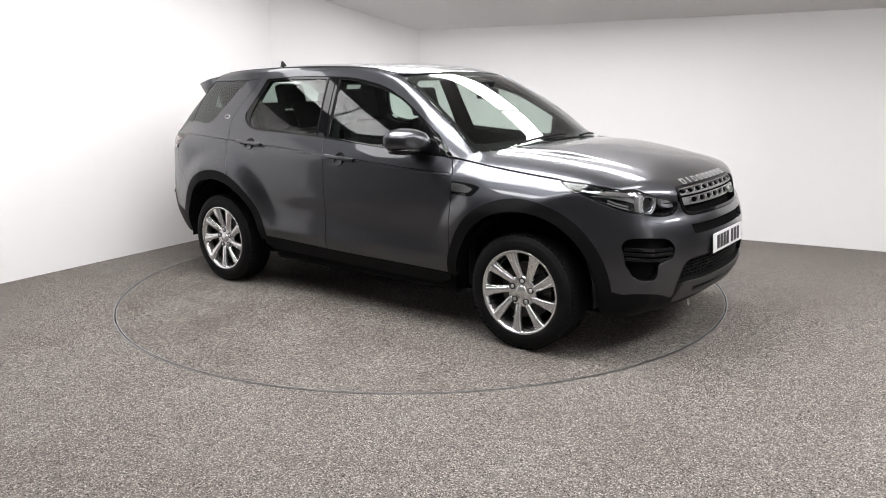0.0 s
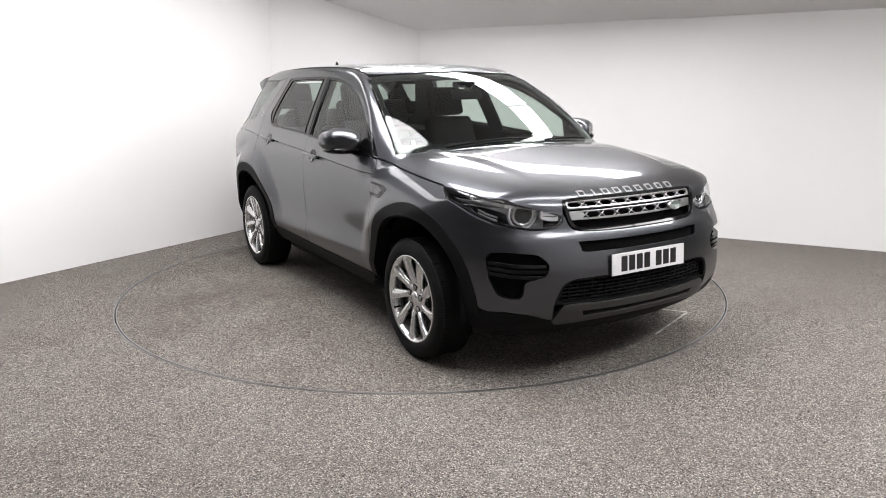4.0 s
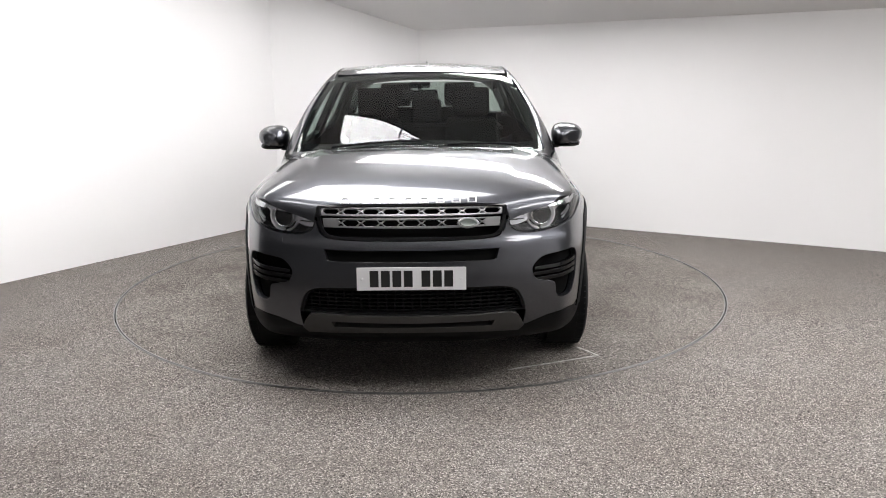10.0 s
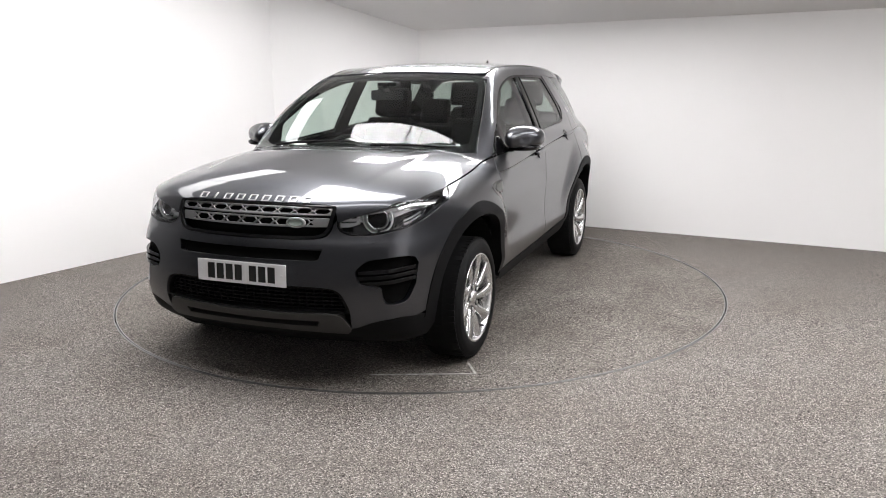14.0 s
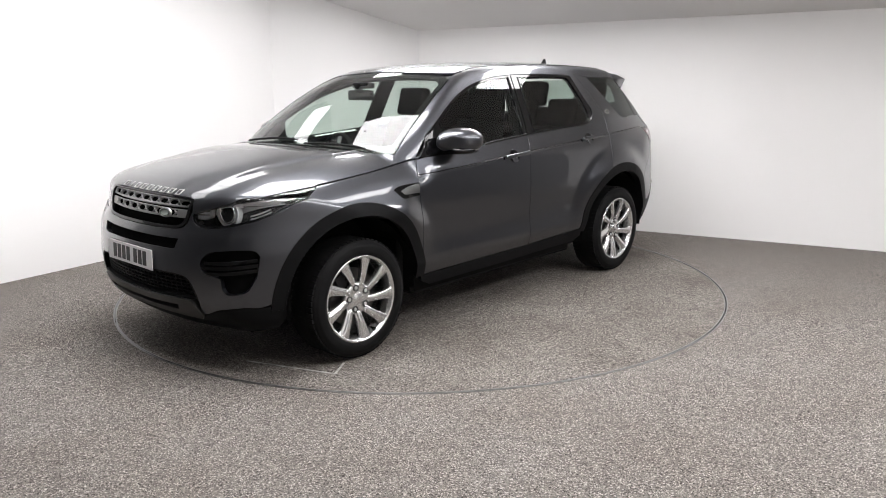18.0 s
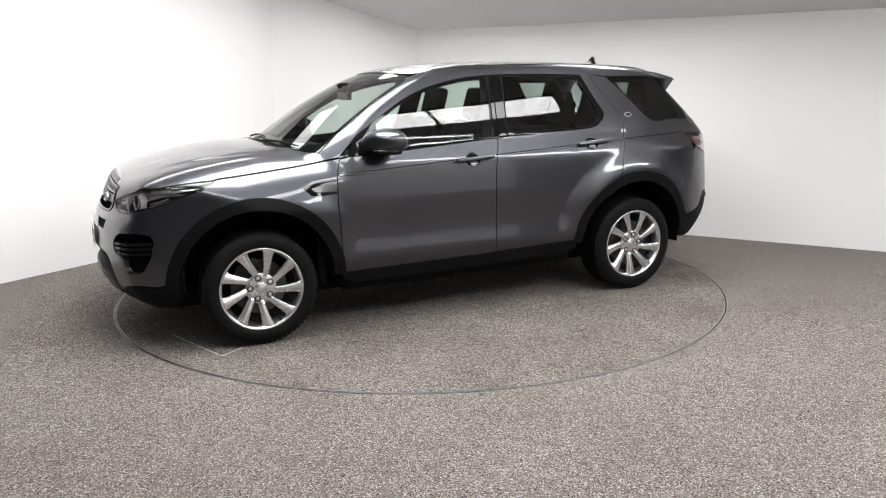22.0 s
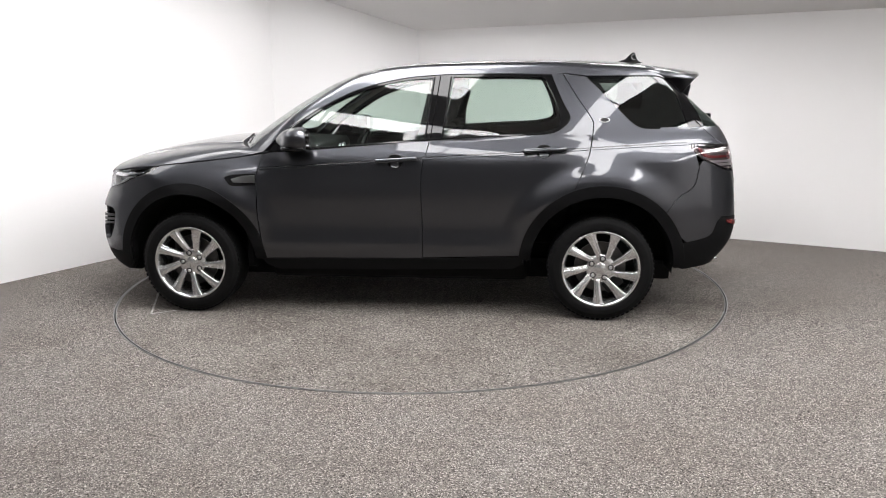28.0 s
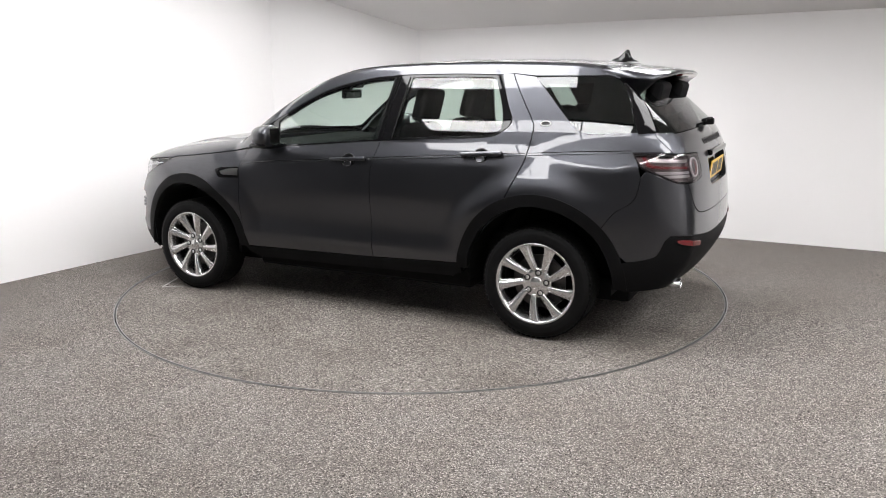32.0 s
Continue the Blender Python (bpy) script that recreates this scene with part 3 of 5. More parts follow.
def wing_part():
    line = join(wing_arch,
                smooth_line([(1.755, 0.80), (1.72, 0.868), (1.688, 0.905), (1.658, 0.938)]), smooth_line([(1.645, 0.947), (1.61, 0.965), (1.578, 0.983)]),
                bonnet_edge[:-1] - (0, 0.004), [(0.842 + G, 1.070)], belt_front + (G, 0))
    return line


both("front_wing", wing_part(), on_side, M_PAINT, car, step=0.022)
front_door = join(belt_front - (G, 0), [(0.85, 0.380), (-0.219 + G, 0.394)], belt_mid[::-1] + (G, 0), [(-0.2635 + G, 1.150)],
                  smooth_line([(-0.2, 1.150), (0.15, 1.124), (0.53, 1.096), (0.78, 1.082)]))
both("front_door", front_door, on_side, M_PAINT, car, step=0.035)
rear_door = join(belt_mid - (G, 0), [(-0.219 - G, 0.396), (-0.85, 0.420)], arc(RW, AXLE_Z, ARCH, 9, 69, 24), rear_shut[::-1][1:] + (0.004, 0),
                 [(-1.048, 1.566)], smooth_line([(-1.048, 1.558), (-1.115, 1.40), (-1.162, 1.31), (-1.155, 1.27), (-1.12, 1.235), (-1.06, 1.202), (-0.95, 1.188), (-0.70, 1.178), (-0.30, 1.157), (-0.265, 1.155)]))
both("rear_door", rear_door, on_side, M_PAINT, car, step=0.035)

# roof edge, given from above (x, y)
roof_edge = smooth_line([(0.30, 0.600), (0.0, 0.598), (-0.5, 0.600), (-1.0, 0.600), (-1.4, 0.592), (-1.62, 0.580)])
screen_edge = smooth_line([(0.950, 0.790), (0.80, 0.755), (0.60, 0.711), (0.40, 0.660), (0.30, 0.632)])
pillar_top = np.vstack([screen_edge, roof_edge])
pillar_line = top_to_side(pillar_top)
quarter_tail = smooth_line([(-1.70, 1.59), (-1.80, 1.515), (-1.845, 1.485)])
frame_line = join([(0.845, 1.083)], pillar_line + (0, -0.002), quarter_tail[:1],
                  [(-1.765, 1.535), (-1.70, 1.552), (-1.26, 1.556), (-1.12, 1.572)], window_head[::-1] + (0, 0.004), [(0.78, 1.150)])
both("roof_frame", frame_line, on_side, M_PAINT, car, step=0.014, rim=0.03)

quarter = join(rear_shut - (0.004, 0), arc(RW, AXLE_Z, ARCH, 70, 137, 24), tail_shut + (0.003, 0.003),
               [(-1.930, 1.075), (-1.890, 1.132)], side_from_tail([(0.790, 1.135), (0.768, 1.221)]),
               smooth_line([(-1.95, 1.224), (-1.80, 1.222), (-1.66, 1.222), (-1.60, 1.230), (-1.545, 1.262), (-1.48, 1.325), (-1.36, 1.45), (-1.262, 1.548)]))
both("rear_quarter", quarter, on_side, M_PAINT, car, step=0.035)

# glass and the black frames round it
quarter_glass = join(smooth_line([(-1.268, 1.548), (-1.365, 1.447), (-1.485, 1.322), (-1.55, 1.258), (-1.605, 1.226), (-1.665, 1.218)]), [(-1.95, 1.219)],
                     side_from_tail(smooth_line([(0.766, 1.222), (0.738, 1.30), (0.700, 1.39), (0.655, 1.485)])), [(-1.765, 1.528), (-1.70, 1.547)])
q_hole = join(smooth_line([(-1.345, 1.512), (-1.40, 1.44), (-1.475, 1.352)]), [(-1.60, 1.352), (-1.615, 1.40), (-1.615, 1.512)])
both("quarter_border", quarter_glass, on_side, M_GLOSSBLACK, car, offset=-0.010, rim=0.0, holes=(q_hole,))
both("quarter_glass", quarter_glass, on_side, M_PRIVACY, car, "dark tinted quarter glass", rim=0.006, offset=-0.004)
gl_front = join(smooth_line([(0.60, 1.262), (0.52, 1.315), (0.35, 1.415), (0.16, 1.485), (-0.08, 1.536), (-0.275, 1.552)]), [(-0.228, 1.157)],
                smooth_line([(0.0, 1.142), (0.30, 1.120), (0.52, 1.105), (0.56, 1.12), (0.60, 1.262)])[:-1])
gl_rear = join(smooth_line([(-0.410, 1.556), (-0.75, 1.558), (-0.985, 1.550)]), smooth_line([(-1.010, 1.535), (-1.072, 1.40), (-1.100, 1.300), (-1.095, 1.25), (-1.06, 1.222)]),
               smooth_line([(-0.95, 1.202), (-0.70, 1.190), (-0.345, 1.170)]))
both("front_window", gl_front, on_side, M_GLASS, car, "clear greenish side glass", rim=0.006, offset=-0.010)
both("rear_window", gl_rear, on_side, M_GLASS, car, "clear greenish side glass", rim=0.006, offset=-0.010)
shutter = join(window_head - (0, 0.000), [(-1.048, 1.555)], smooth_line([(-1.115, 1.40), (-1.158, 1.31), (-1.15, 1.27), (-1.12, 1.24), (-1.06, 1.206), (-0.95, 1.191), (-0.70, 1.181), (-0.30, 1.160), (-0.2, 1.153), (0.15, 1.127), (0.53, 1.099), (0.80, 1.085)]))
both("window_frame", shutter, on_side, M_GLOSSBLACK, car, "gloss black window surround and door pillars", offset=-0.004, rim=0.03, holes=(gl_front, gl_rear), step=0.05)
# door shut line, its shade a near-black strip, and rubber seals down the middle pillar
both("pillar_gap", join([(-0.3245, 1.566), (-0.3185, 1.566)], [(-0.2665, 1.158), (-0.2725, 1.158)]), on_side, M_HOLLOW, car, offset=-0.0025, rim=0.0, step=0.03)
for x0 in (-0.287, -0.395):
    both("pillar_seal", join([(x0, 1.556), (x0 + 0.006, 1.556)], [(x0 + 0.053, 1.160), (x0 + 0.047, 1.160)]), on_side, M_CABIN, car, offset=0.0, rim=0.006, step=0.03)
# the bright waist strip under the side windows
strip = smooth_line([(0.53, 1.099), (0.15, 1.127), (-0.2, 1.153), (-0.30, 1.160), (-0.70, 1.181), (-0.95, 1.191), (-1.06, 1.206), (-1.12, 1.24), (-1.15, 1.27), (-1.158, 1.31)])
both("waist_strip", join(strip, strip[::-1] + np.array((0.0, 0.0085))), on_side, M_GLOSSBLACK, car, offset=0.0015, rim=0.006, step=0.02)

# roof, windscreen, bonnet
roof = join([(0.31, 0.0)], smooth_line([(0.305, 0.3), (0.25, 0.50), (0.20, 0.590)]), roof_edge[3:] - (0, 0.006), [(-1.66, 0.57), (-1.68, 0.3), (-1.68, 0.0)])
roof_half = roof
one("roof", join(roof_half, mirror_y(roof_half)[1:-1]), on_top, M_PAINT, car, step=0.045)
scr = join([(1.125, 0.0)], smooth_line([(1.118, 0.2), (1.085, 0.45), (1.02, 0.66), (0.962, 0.775)]), screen_edge[1:] - (0, 0.008), smooth_line([(0.265, 0.560), (0.325, 0.3), (0.335, 0.0)]))
one("windscreen", join(scr, mirror_y(scr)[1:-1]), on_top, M_SCREEN, car, "clear windscreen with a black border", rim=0.006, step=0.045, offset=-0.003)
gap_in = join([(1.075, 0.0)], smooth_line([(1.068, 0.2), (1.035, 0.44), (0.965, 0.645), (0.915, 0.728)]), screen_edge[6:-6] - (0, 0.045), smooth_line([(0.335, 0.545), (0.385, 0.3), (0.395, 0.0)]))
one("windscreen_border", join(scr, mirror_y(scr)[1:-1]), on_top, M_GLOSSBLACK, car, rim=0.004, step=0.04, offset=-0.010, holes=(join(gap_in, mirror_y(gap_in)[1:-1]),))
bon_side = side_to_top(bonnet_edge)
lamp_a = nose_uv([(0.478, 0.905), (0.53, 0.918), (0.60, 0.931), (0.66, 0.943), (0.70, 0.951)])
lamp_top = np.vstack([smooth_line(lamp_a), side_to_nose(smooth_line([(1.90, 0.964), (1.83, 0.973), (1.75, 0.981), (1.66, 0.988), (1.580, 0.993)]))])
lip = np.vstack([nose_uv(smooth_line([(0.0, 0.949), (0.25, 0.948), (0.40, 0.946), (0.452, 0.936)])), lamp_top])
lip_top = on_nose(lip)[:, :2]
lip_top = lip_top + np.stack([np.where(lip_top[:, 1] > 0.47, 0.010, -0.002), 0 * lip_top[:, 1]], -1)
bonnet = join(lip_top, bon_side[1:] - (0, 0.005),
              [(0.835, 0.858)], smooth_line([(0.935, 0.805), (1.03, 0.69), (1.11, 0.5), (1.165, 0.2), (1.172, 0.0)]))
BON = join(bonnet, mirror_y(bonnet)[1:-1])


def bonnet_lift(p):
    """The raised middle of the bonnet and its fading edges."""
    y = np.abs(p[:, 1])
    edge = 0.60 - 0.10 * np.clip((p[:, 0] - 1.1) / 0.9, 0, 1)
    s = 1 / (1 + np.exp((y - edge) / 0.012))
    fade = np.clip((1.96 - p[:, 0]) / 0.5, 0, 1) * np.clip((p[:, 0] - 0.9) / 0.1, 0, 1)
    # the flat ledge before the windscreen
    d = 1.36 - p[:, 0]
    ledge = 0.006 * np.log1p(np.exp(np.clip(d / 0.006, -40, 40))) / (1 + np.exp((y - 0.57) / 0.012))
    return 0.014 * s * fade - 0.06 * ledge


one("bonnet", BON, on_top, M_PAINT, car, step=0.017, lift=bonnet_lift, rim=0.03)

# nose: bumper, grille, lamps
lamp_bot = np.vstack([smooth_line(nose_uv([(0.478, 0.905), (0.470, 0.872), (0.480, 0.838), (0.52, 0.815), (0.58, 0.808), (0.66, 0.813), (0.735, 0.827)])),
                      side_to_nose(smooth_line([(1.93, 0.846), (1.84, 0.877), (1.74, 0.919), (1.67, 0.941)]))])
lamp_tip = side_to_nose(smooth_line([(1.65, 0.948), (1.618, 0.966), (1.583, 0.986)]))
lamp_line = join(lamp_top[::-1][:-1], lamp_bot, lamp_tip)
both("headlamp_lens", lamp_line, on_nose, M_LENS, car, "clear headlamp lens", offset=-0.005, rim=0.004, step=0.03, stretch=(0.9, 1))

edge_top = nose_uv(smooth_line([(0.0, 0.780), (0.25, 0.782), (0.40, 0.790), (0.445, 0.815), (0.462, 0.86)]))
bump_side = side_to_nose(smooth_line([(1.655, 0.938), (1.684, 0.905), (1.716, 0.866), (1.757, 0.790)]))
cut = side_to_nose(arc(FW, AXLE_Z, ARCH - 0.004, 36, 6, 10))
low = nose_uv(smooth_line([(0.82, 0.397), (0.77, 0.404), (0.66, 0.384), (0.575, 0.352)]))
bump_right = join(edge_top[:-1], lamp_bot[6:] - (0, 0.006), bump_side[1:], cut, low,
                  nose_uv(smooth_line([(0.545, 0.345), (0.555, 0.43), (0.535, 0.50), (0.50, 0.545), (0.42, 0.562), (0.2, 0.565), (0.0, 0.565)])))
slot = nose_uv(join(smooth_line([(0.0, 0.742), (0.25, 0.743), (0.425, 0.745)]), smooth_line([(0.415, 0.715), (0.395, 0.690), (0.25, 0.688), (0.0, 0.687)])))
SLOT = join(slot, mirror_line(slot)[1:-1])
fog = nose_uv(smooth_line([(0.832, 0.665), (0.815, 0.700), (0.765, 0.708), (0.70, 0.702), (0.64, 0.692), (0.60, 0.662), (0.584, 0.628), (0.605, 0.582), (0.66, 0.566), (0.700, 0.553), (0.708, 0.505), (0.722, 0.478), (0.76, 0.472), (0.80, 0.488), (0.825, 0.56)]))
BUMP = join(bump_right, mirror_line(bump_right)[1:-1])
one("front_bumper", BUMP, on_nose, M_PAINT, car, step=0.03, rim=0.03, holes=(SLOT, fog, mirror_line(fog)), stretch=(0.95, 1))
# near-black sheet for the shade inside the slot
one("bumper_slot", SLOT, on_nose, M_HOLLOW, car, offset=-0.025, rim=0.0, stretch=(0.95, 1))

def ring_of(profile, n=48):
    """A lathe about the y axis from (radius, y) points."""
    bm = bmesh.new()
    loops = []
    for r, y in profile:
        loops.append([bm.verts.new((r * math.cos(2 * math.pi * i / n), y, r * math.sin(2 * math.pi * i / n))) for i in range(n)])
    for a, b in zip(loops, loops[1:]):
        for i in range(n):
            j = (i + 1) % n
            bm.faces.new((a[i], a[j], b[j], b[i]))
    bmesh.ops.recalc_face_normals(bm, faces=bm.faces)
    return bm


def loft(bm, rings, cap=True):
    """Skin over closed rings of equally many points."""
    vs = [[bm.verts.new(p) for p in r] for r in rings]
    n = len(rings[0])
    for a, b in zip(vs, vs[1:]):
        for i in range(n):
            j = (i + 1) % n
            bm.faces.new((a[i], a[j], b[j], b[i]))
    if cap:
        bm.faces.new(vs[0][::-1])
        bm.faces.new(vs[-1])


WHEEL_Y, HUB_Z, GROW = 0.832, 0.342, 1.06


def wheel(x, side, turn):
    """Nine-spoke alloy with tyre, disc and bolts; the outer face looks along +y of its own space."""
    w = new("wheel")
    w.parent = car
    w.matrix_local = pose(x, WHEEL_Y * side, HUB_Z, 0, 0, 0 if side > 0 else 180) @ pose(0, 0, 0, 0, turn, 0)
    R = 0.357

    def tyre_r(r):
        return 0.2395 + (r - 0.226) * (HUB_Z + 0.001 - 0.2395) / (0.3605 - 0.226)

    def metal(name, bm, mat, label="", smooth=False):
        bmesh.ops.scale(bm, vec=(GROW, 1, GROW), verts=bm.verts)
        return part(name, bm, mat, w, label, smooth)

    prof = [(0.226, -0.108), (0.245, -0.116), (0.290, -0.119), (0.330, -0.108), (0.346, -0.094), (R - 0.002, -0.075), (R, -0.03), (R, 0.03), (R - 0.002, 0.075),
            (0.346, 0.094), (0.342, 0.100), (0.330, 0.108), (0.318, 0.112), (0.316, 0.1145), (0.300, 0.1175), (0.270, 0.119), (0.255, 0.1185), (0.248, 0.114), (0.238, 0.112), (0.228, 0.104)]
    part("tyre", ring_of([(tyre_r(r), y) for r, y in prof], 72), M_TYRE, w, "black road tyre", True)
    # tread blocks round the shoulders
    bm = bmesh.new()
    for k in range(64):
        a = 2 * math.pi * k / 64
        m = Matrix.Rotation(-a, 4, "Y") @ Matrix.Translation((tyre_r(R - 0.003), 0, 0))
        for y0, y1 in ((0.055, 0.096), (-0.096, -0.055), (-0.03, 0.03)):
            box(bm, -0.008, 0.0025, y0, y1, -0.012, 0.012, m)
    part("tread", bm, M_TYRE, w)
    rim = [(0.218, -0.10), (0.222, 0.06), (0.226, 0.098), (0.234, 0.108), (0.236, 0.112), (0.233, 0.115), (0.227, 0.1145), (0.219, 0.106), (0.213, 0.085), (0.206, 0.04), (0.200, -0.10)]
    metal("rim", ring_of(rim, 72), M_ALLOY, "bright silver rim", True)
    metal("barrel", ring_of([(0.206, 0.045), (0.203, -0.10), (0.05, -0.10)], 48), M_DARKMETAL, smooth=True)
    metal("brake_disc", ring_of([(0.05, 0.028), (0.155, 0.028), (0.155, 0.012), (0.05, 0.012)], 48), M_DISCMETAL, "brake disc")
    bm = bmesh.new()
    box(bm, -0.06, 0.06, 0.005, 0.052, 0.09, 0.165)
    bevel(bm, 0.015)
    metal("caliper", bm, M_DARKMETAL)
    # spokes: wide at the rim, swept at the hub, a lower ledge along one edge
    for k in range(9):
        a = 2 * math.pi * k / 9 + math.pi / 2
        bm = bmesh.new()
        rings = []
        for r, hw, y, d in ((0.060, 0.0185, 0.080, 0.030), (0.085, 0.0190, 0.090, 0.032), (0.125, 0.0212, 0.099, 0.034), (0.165, 0.0248, 0.105, 0.036), (0.195, 0.0290, 0.108, 0.036), (0.214, 0.0360, 0.109, 0.034), (0.226, 0.0480, 0.110, 0.030)):
            sweep = 0.10 * (0.226 - r)
            sec = [(-hw, y - d), (-hw, y - 0.012), (-hw * 0.93, y - 0.004), (-hw * 0.78, y), (hw * 0.30, y - 0.002), (hw * 0.46, y - 0.005), (hw * 0.56, y - 0.012), (hw * 0.80, y - 0.0115), (hw * 0.95, y - 0.015), (hw, y - 0.021), (hw, y - d)]
            rings.append([Vector((r * math.cos(a) - (s + sweep) * math.sin(a), yy, r * math.sin(a) + (s + sweep) * math.cos(a))) for s, yy in sec])
        loft(bm, rings)
        bmesh.ops.recalc_face_normals(bm, faces=bm.faces)
        metal("spoke", bm, M_ALLOY, "", True)
    hub = ring_of([(0.088, 0.045), (0.088, 0.074), (0.082, 0.081), (0.060, 0.083), (0.036, 0.081), (0.0345, 0.081), (0.034, 0.087), (0.030, 0.0905), (0.0, 0.0915)], 40)
    metal("hub", hub, M_ALLOY, "silver hub with a plain cap", True)
    for k in range(5):
        a = 2 * math.pi * k / 5 + math.radians(31)
        bm = ring_of([(0.0185, 0.07), (0.0185, 0.0855), (0.0135, 0.0865), (0.0135, 0.080), (0.0, 0.080)], 14)
        bmesh.ops.translate(bm, verts=bm.verts, vec=(0.061 * math.cos(a), 0.0, 0.061 * math.sin(a)))
        metal("bolt_seat", bm, M_DARKMETAL)
        bm = ring_of([(0.0095, 0.07), (0.0095, 0.0875), (0.0075, 0.090), (0.0, 0.090)], 6)
        bmesh.ops.translate(bm, verts=bm.verts, vec=(0.061 * math.cos(a), 0.0, 0.061 * math.sin(a)))
        metal("wheel_bolt", bm, M_SILVER)
    bm = ring_of([(0.004, 0.07), (0.004, 0.112), (0.0, 0.112)], 8)
    bmesh.ops.translate(bm, verts=bm.verts, vec=(0.0, 0.0, -0.206))
    metal("valve", bm, M_CABIN)
    return w


wheel(FW, 1, 27)
wheel(RW, 1, -142)
wheel(FW, -1, -64)
wheel(RW, -1, 17)

# wheel arches: black cladding and the liner behind it
for cx in (FW, RW):
    lo = (arc(cx, AXLE_Z, ARCH + 0.002, 2, 178, 48), arc(cx, AXLE_Z, LIP, 178, 2, 48)) if cx > 0 else (arc(cx, AXLE_Z, ARCH + 0.002, 4, 181, 52), arc(cx, AXLE_Z, LIP, 181, 4, 52))
    both("arch_cladding", join(*lo), on_side, M_BLACK, car, "black plastic wheel arch cladding", offset=0.005, rim=0.06, step=0.03)
    for s in (1, -1):
        bm = bmesh.new()
        pts = [(cx + 0.45 * math.cos(math.radians(t)), AXLE_Z + 0.45 * math.sin(math.radians(t))) for t in range(-6, 187, 8)]
        rows = [[bm.verts.new((x, y * s, z)) for x, z in pts] for y in (0.90, 0.55)]
        for i in range(len(pts) - 1):
            bm.faces.new((rows[0][i], rows[0][i + 1], rows[1][i + 1], rows[1][i]))
        bm.faces.new(rows[1])
        part("arch_liner", bm, M_CABIN, car, smooth=False)

def on_form(y, z, lift=0.0):
    """A pose on the nose seen from the front at (y, z): x outward, z up along the skin."""
    o = cast(np.array([[0.0, y, z]]), np.array([[1.0, 0.0, 0.0]]), 0.8, 2.5)
    n = Vector(gradient(o)[0])
    m = n.to_track_quat("X", "Z").to_matrix().to_4x4()
    return Matrix.Translation(Vector(o[0]) + n * lift) @ m


def on_flank(x, z, s=1, lift=0.0):
    """A pose on the flank at (x, z): y outward on the left side, mirrored on the right."""
    o = on_side([(x, z)])
    n = Vector(gradient(o)[0])
    p = Vector(o[0]) + n * lift
    if s < 0:
        n.y, p.y = -n.y, -p.y
    m = n.to_track_quat("Y", "Z").to_matrix().to_4x4()
    return Matrix.Translation(p) @ m


def oval(bm, a, b, depth, m, n=28, axis="x"):
    """A low domed oval plate standing on the plane of m."""
    rings = []
    for s, d in ((1.0, 0.0), (1.0, depth * 0.6), (0.9, depth), (0.82, depth * 0.8), (0.0, depth)):
        rings.append([m @ (Vector((d, a * s * math.cos(t), b * s * math.sin(t))) if axis == "x" else Vector((a * s * math.cos(t), d, b * s * math.sin(t)))) for t in (2 * math.pi * k / n for k in range(n))])
    loft(bm, rings[:-1], cap=False)
    c = bm.verts.new(sum(rings[3], Vector()) / n)
    bm.verts.ensure_lookup_table()
    top = [bm.verts[i] for i in range(3 * n, 4 * n)]
    for i in range(n):
        bm.faces.new((top[i], top[(i + 1) % n], c))
    bmesh.ops.recalc_face_normals(bm, faces=bm.faces)


# ---- nose
M_GRILLE = plain("grille_satin", (0.36, 0.36, 0.36), 0.34, 0.85)
M_LAMPWHITE = plain("lamp_white", (0.80, 0.80, 0.80), 0.25, coat=0.5)
SK = {"stretch": (0.95, 1)}
grille_half = nose_uv(join([(0.0, 0.785)], smooth_line([(0.25, 0.786), (0.385, 0.793), (0.432, 0.815), (0.452, 0.86), (0.462, 0.925), (0.455, 0.941)]), smooth_line([(0.25, 0.945), (0.0, 0.946)])))
GRILLE = join(grille_half, mirror_line(grille_half)[1:-1])
# near-black sheet for the shade behind the grille bars
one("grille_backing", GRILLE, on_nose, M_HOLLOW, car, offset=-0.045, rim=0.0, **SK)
inner_half = nose_uv(join([(0.0, 0.797)], smooth_line([(0.25, 0.798), (0.375, 0.803), (0.418, 0.825), (0.437, 0.865), (0.447, 0.925)]), smooth_line([(0.44, 0.936), (0.25, 0.941), (0.0, 0.942)])))
one("grille_surround", GRILLE, on_nose, M_GLOSSBLACK, car, "gloss black grille surround", offset=0.004, rim=0.04, step=0.03, holes=(join(inner_half, mirror_line(inner_half)[1:-1]),), **SK)


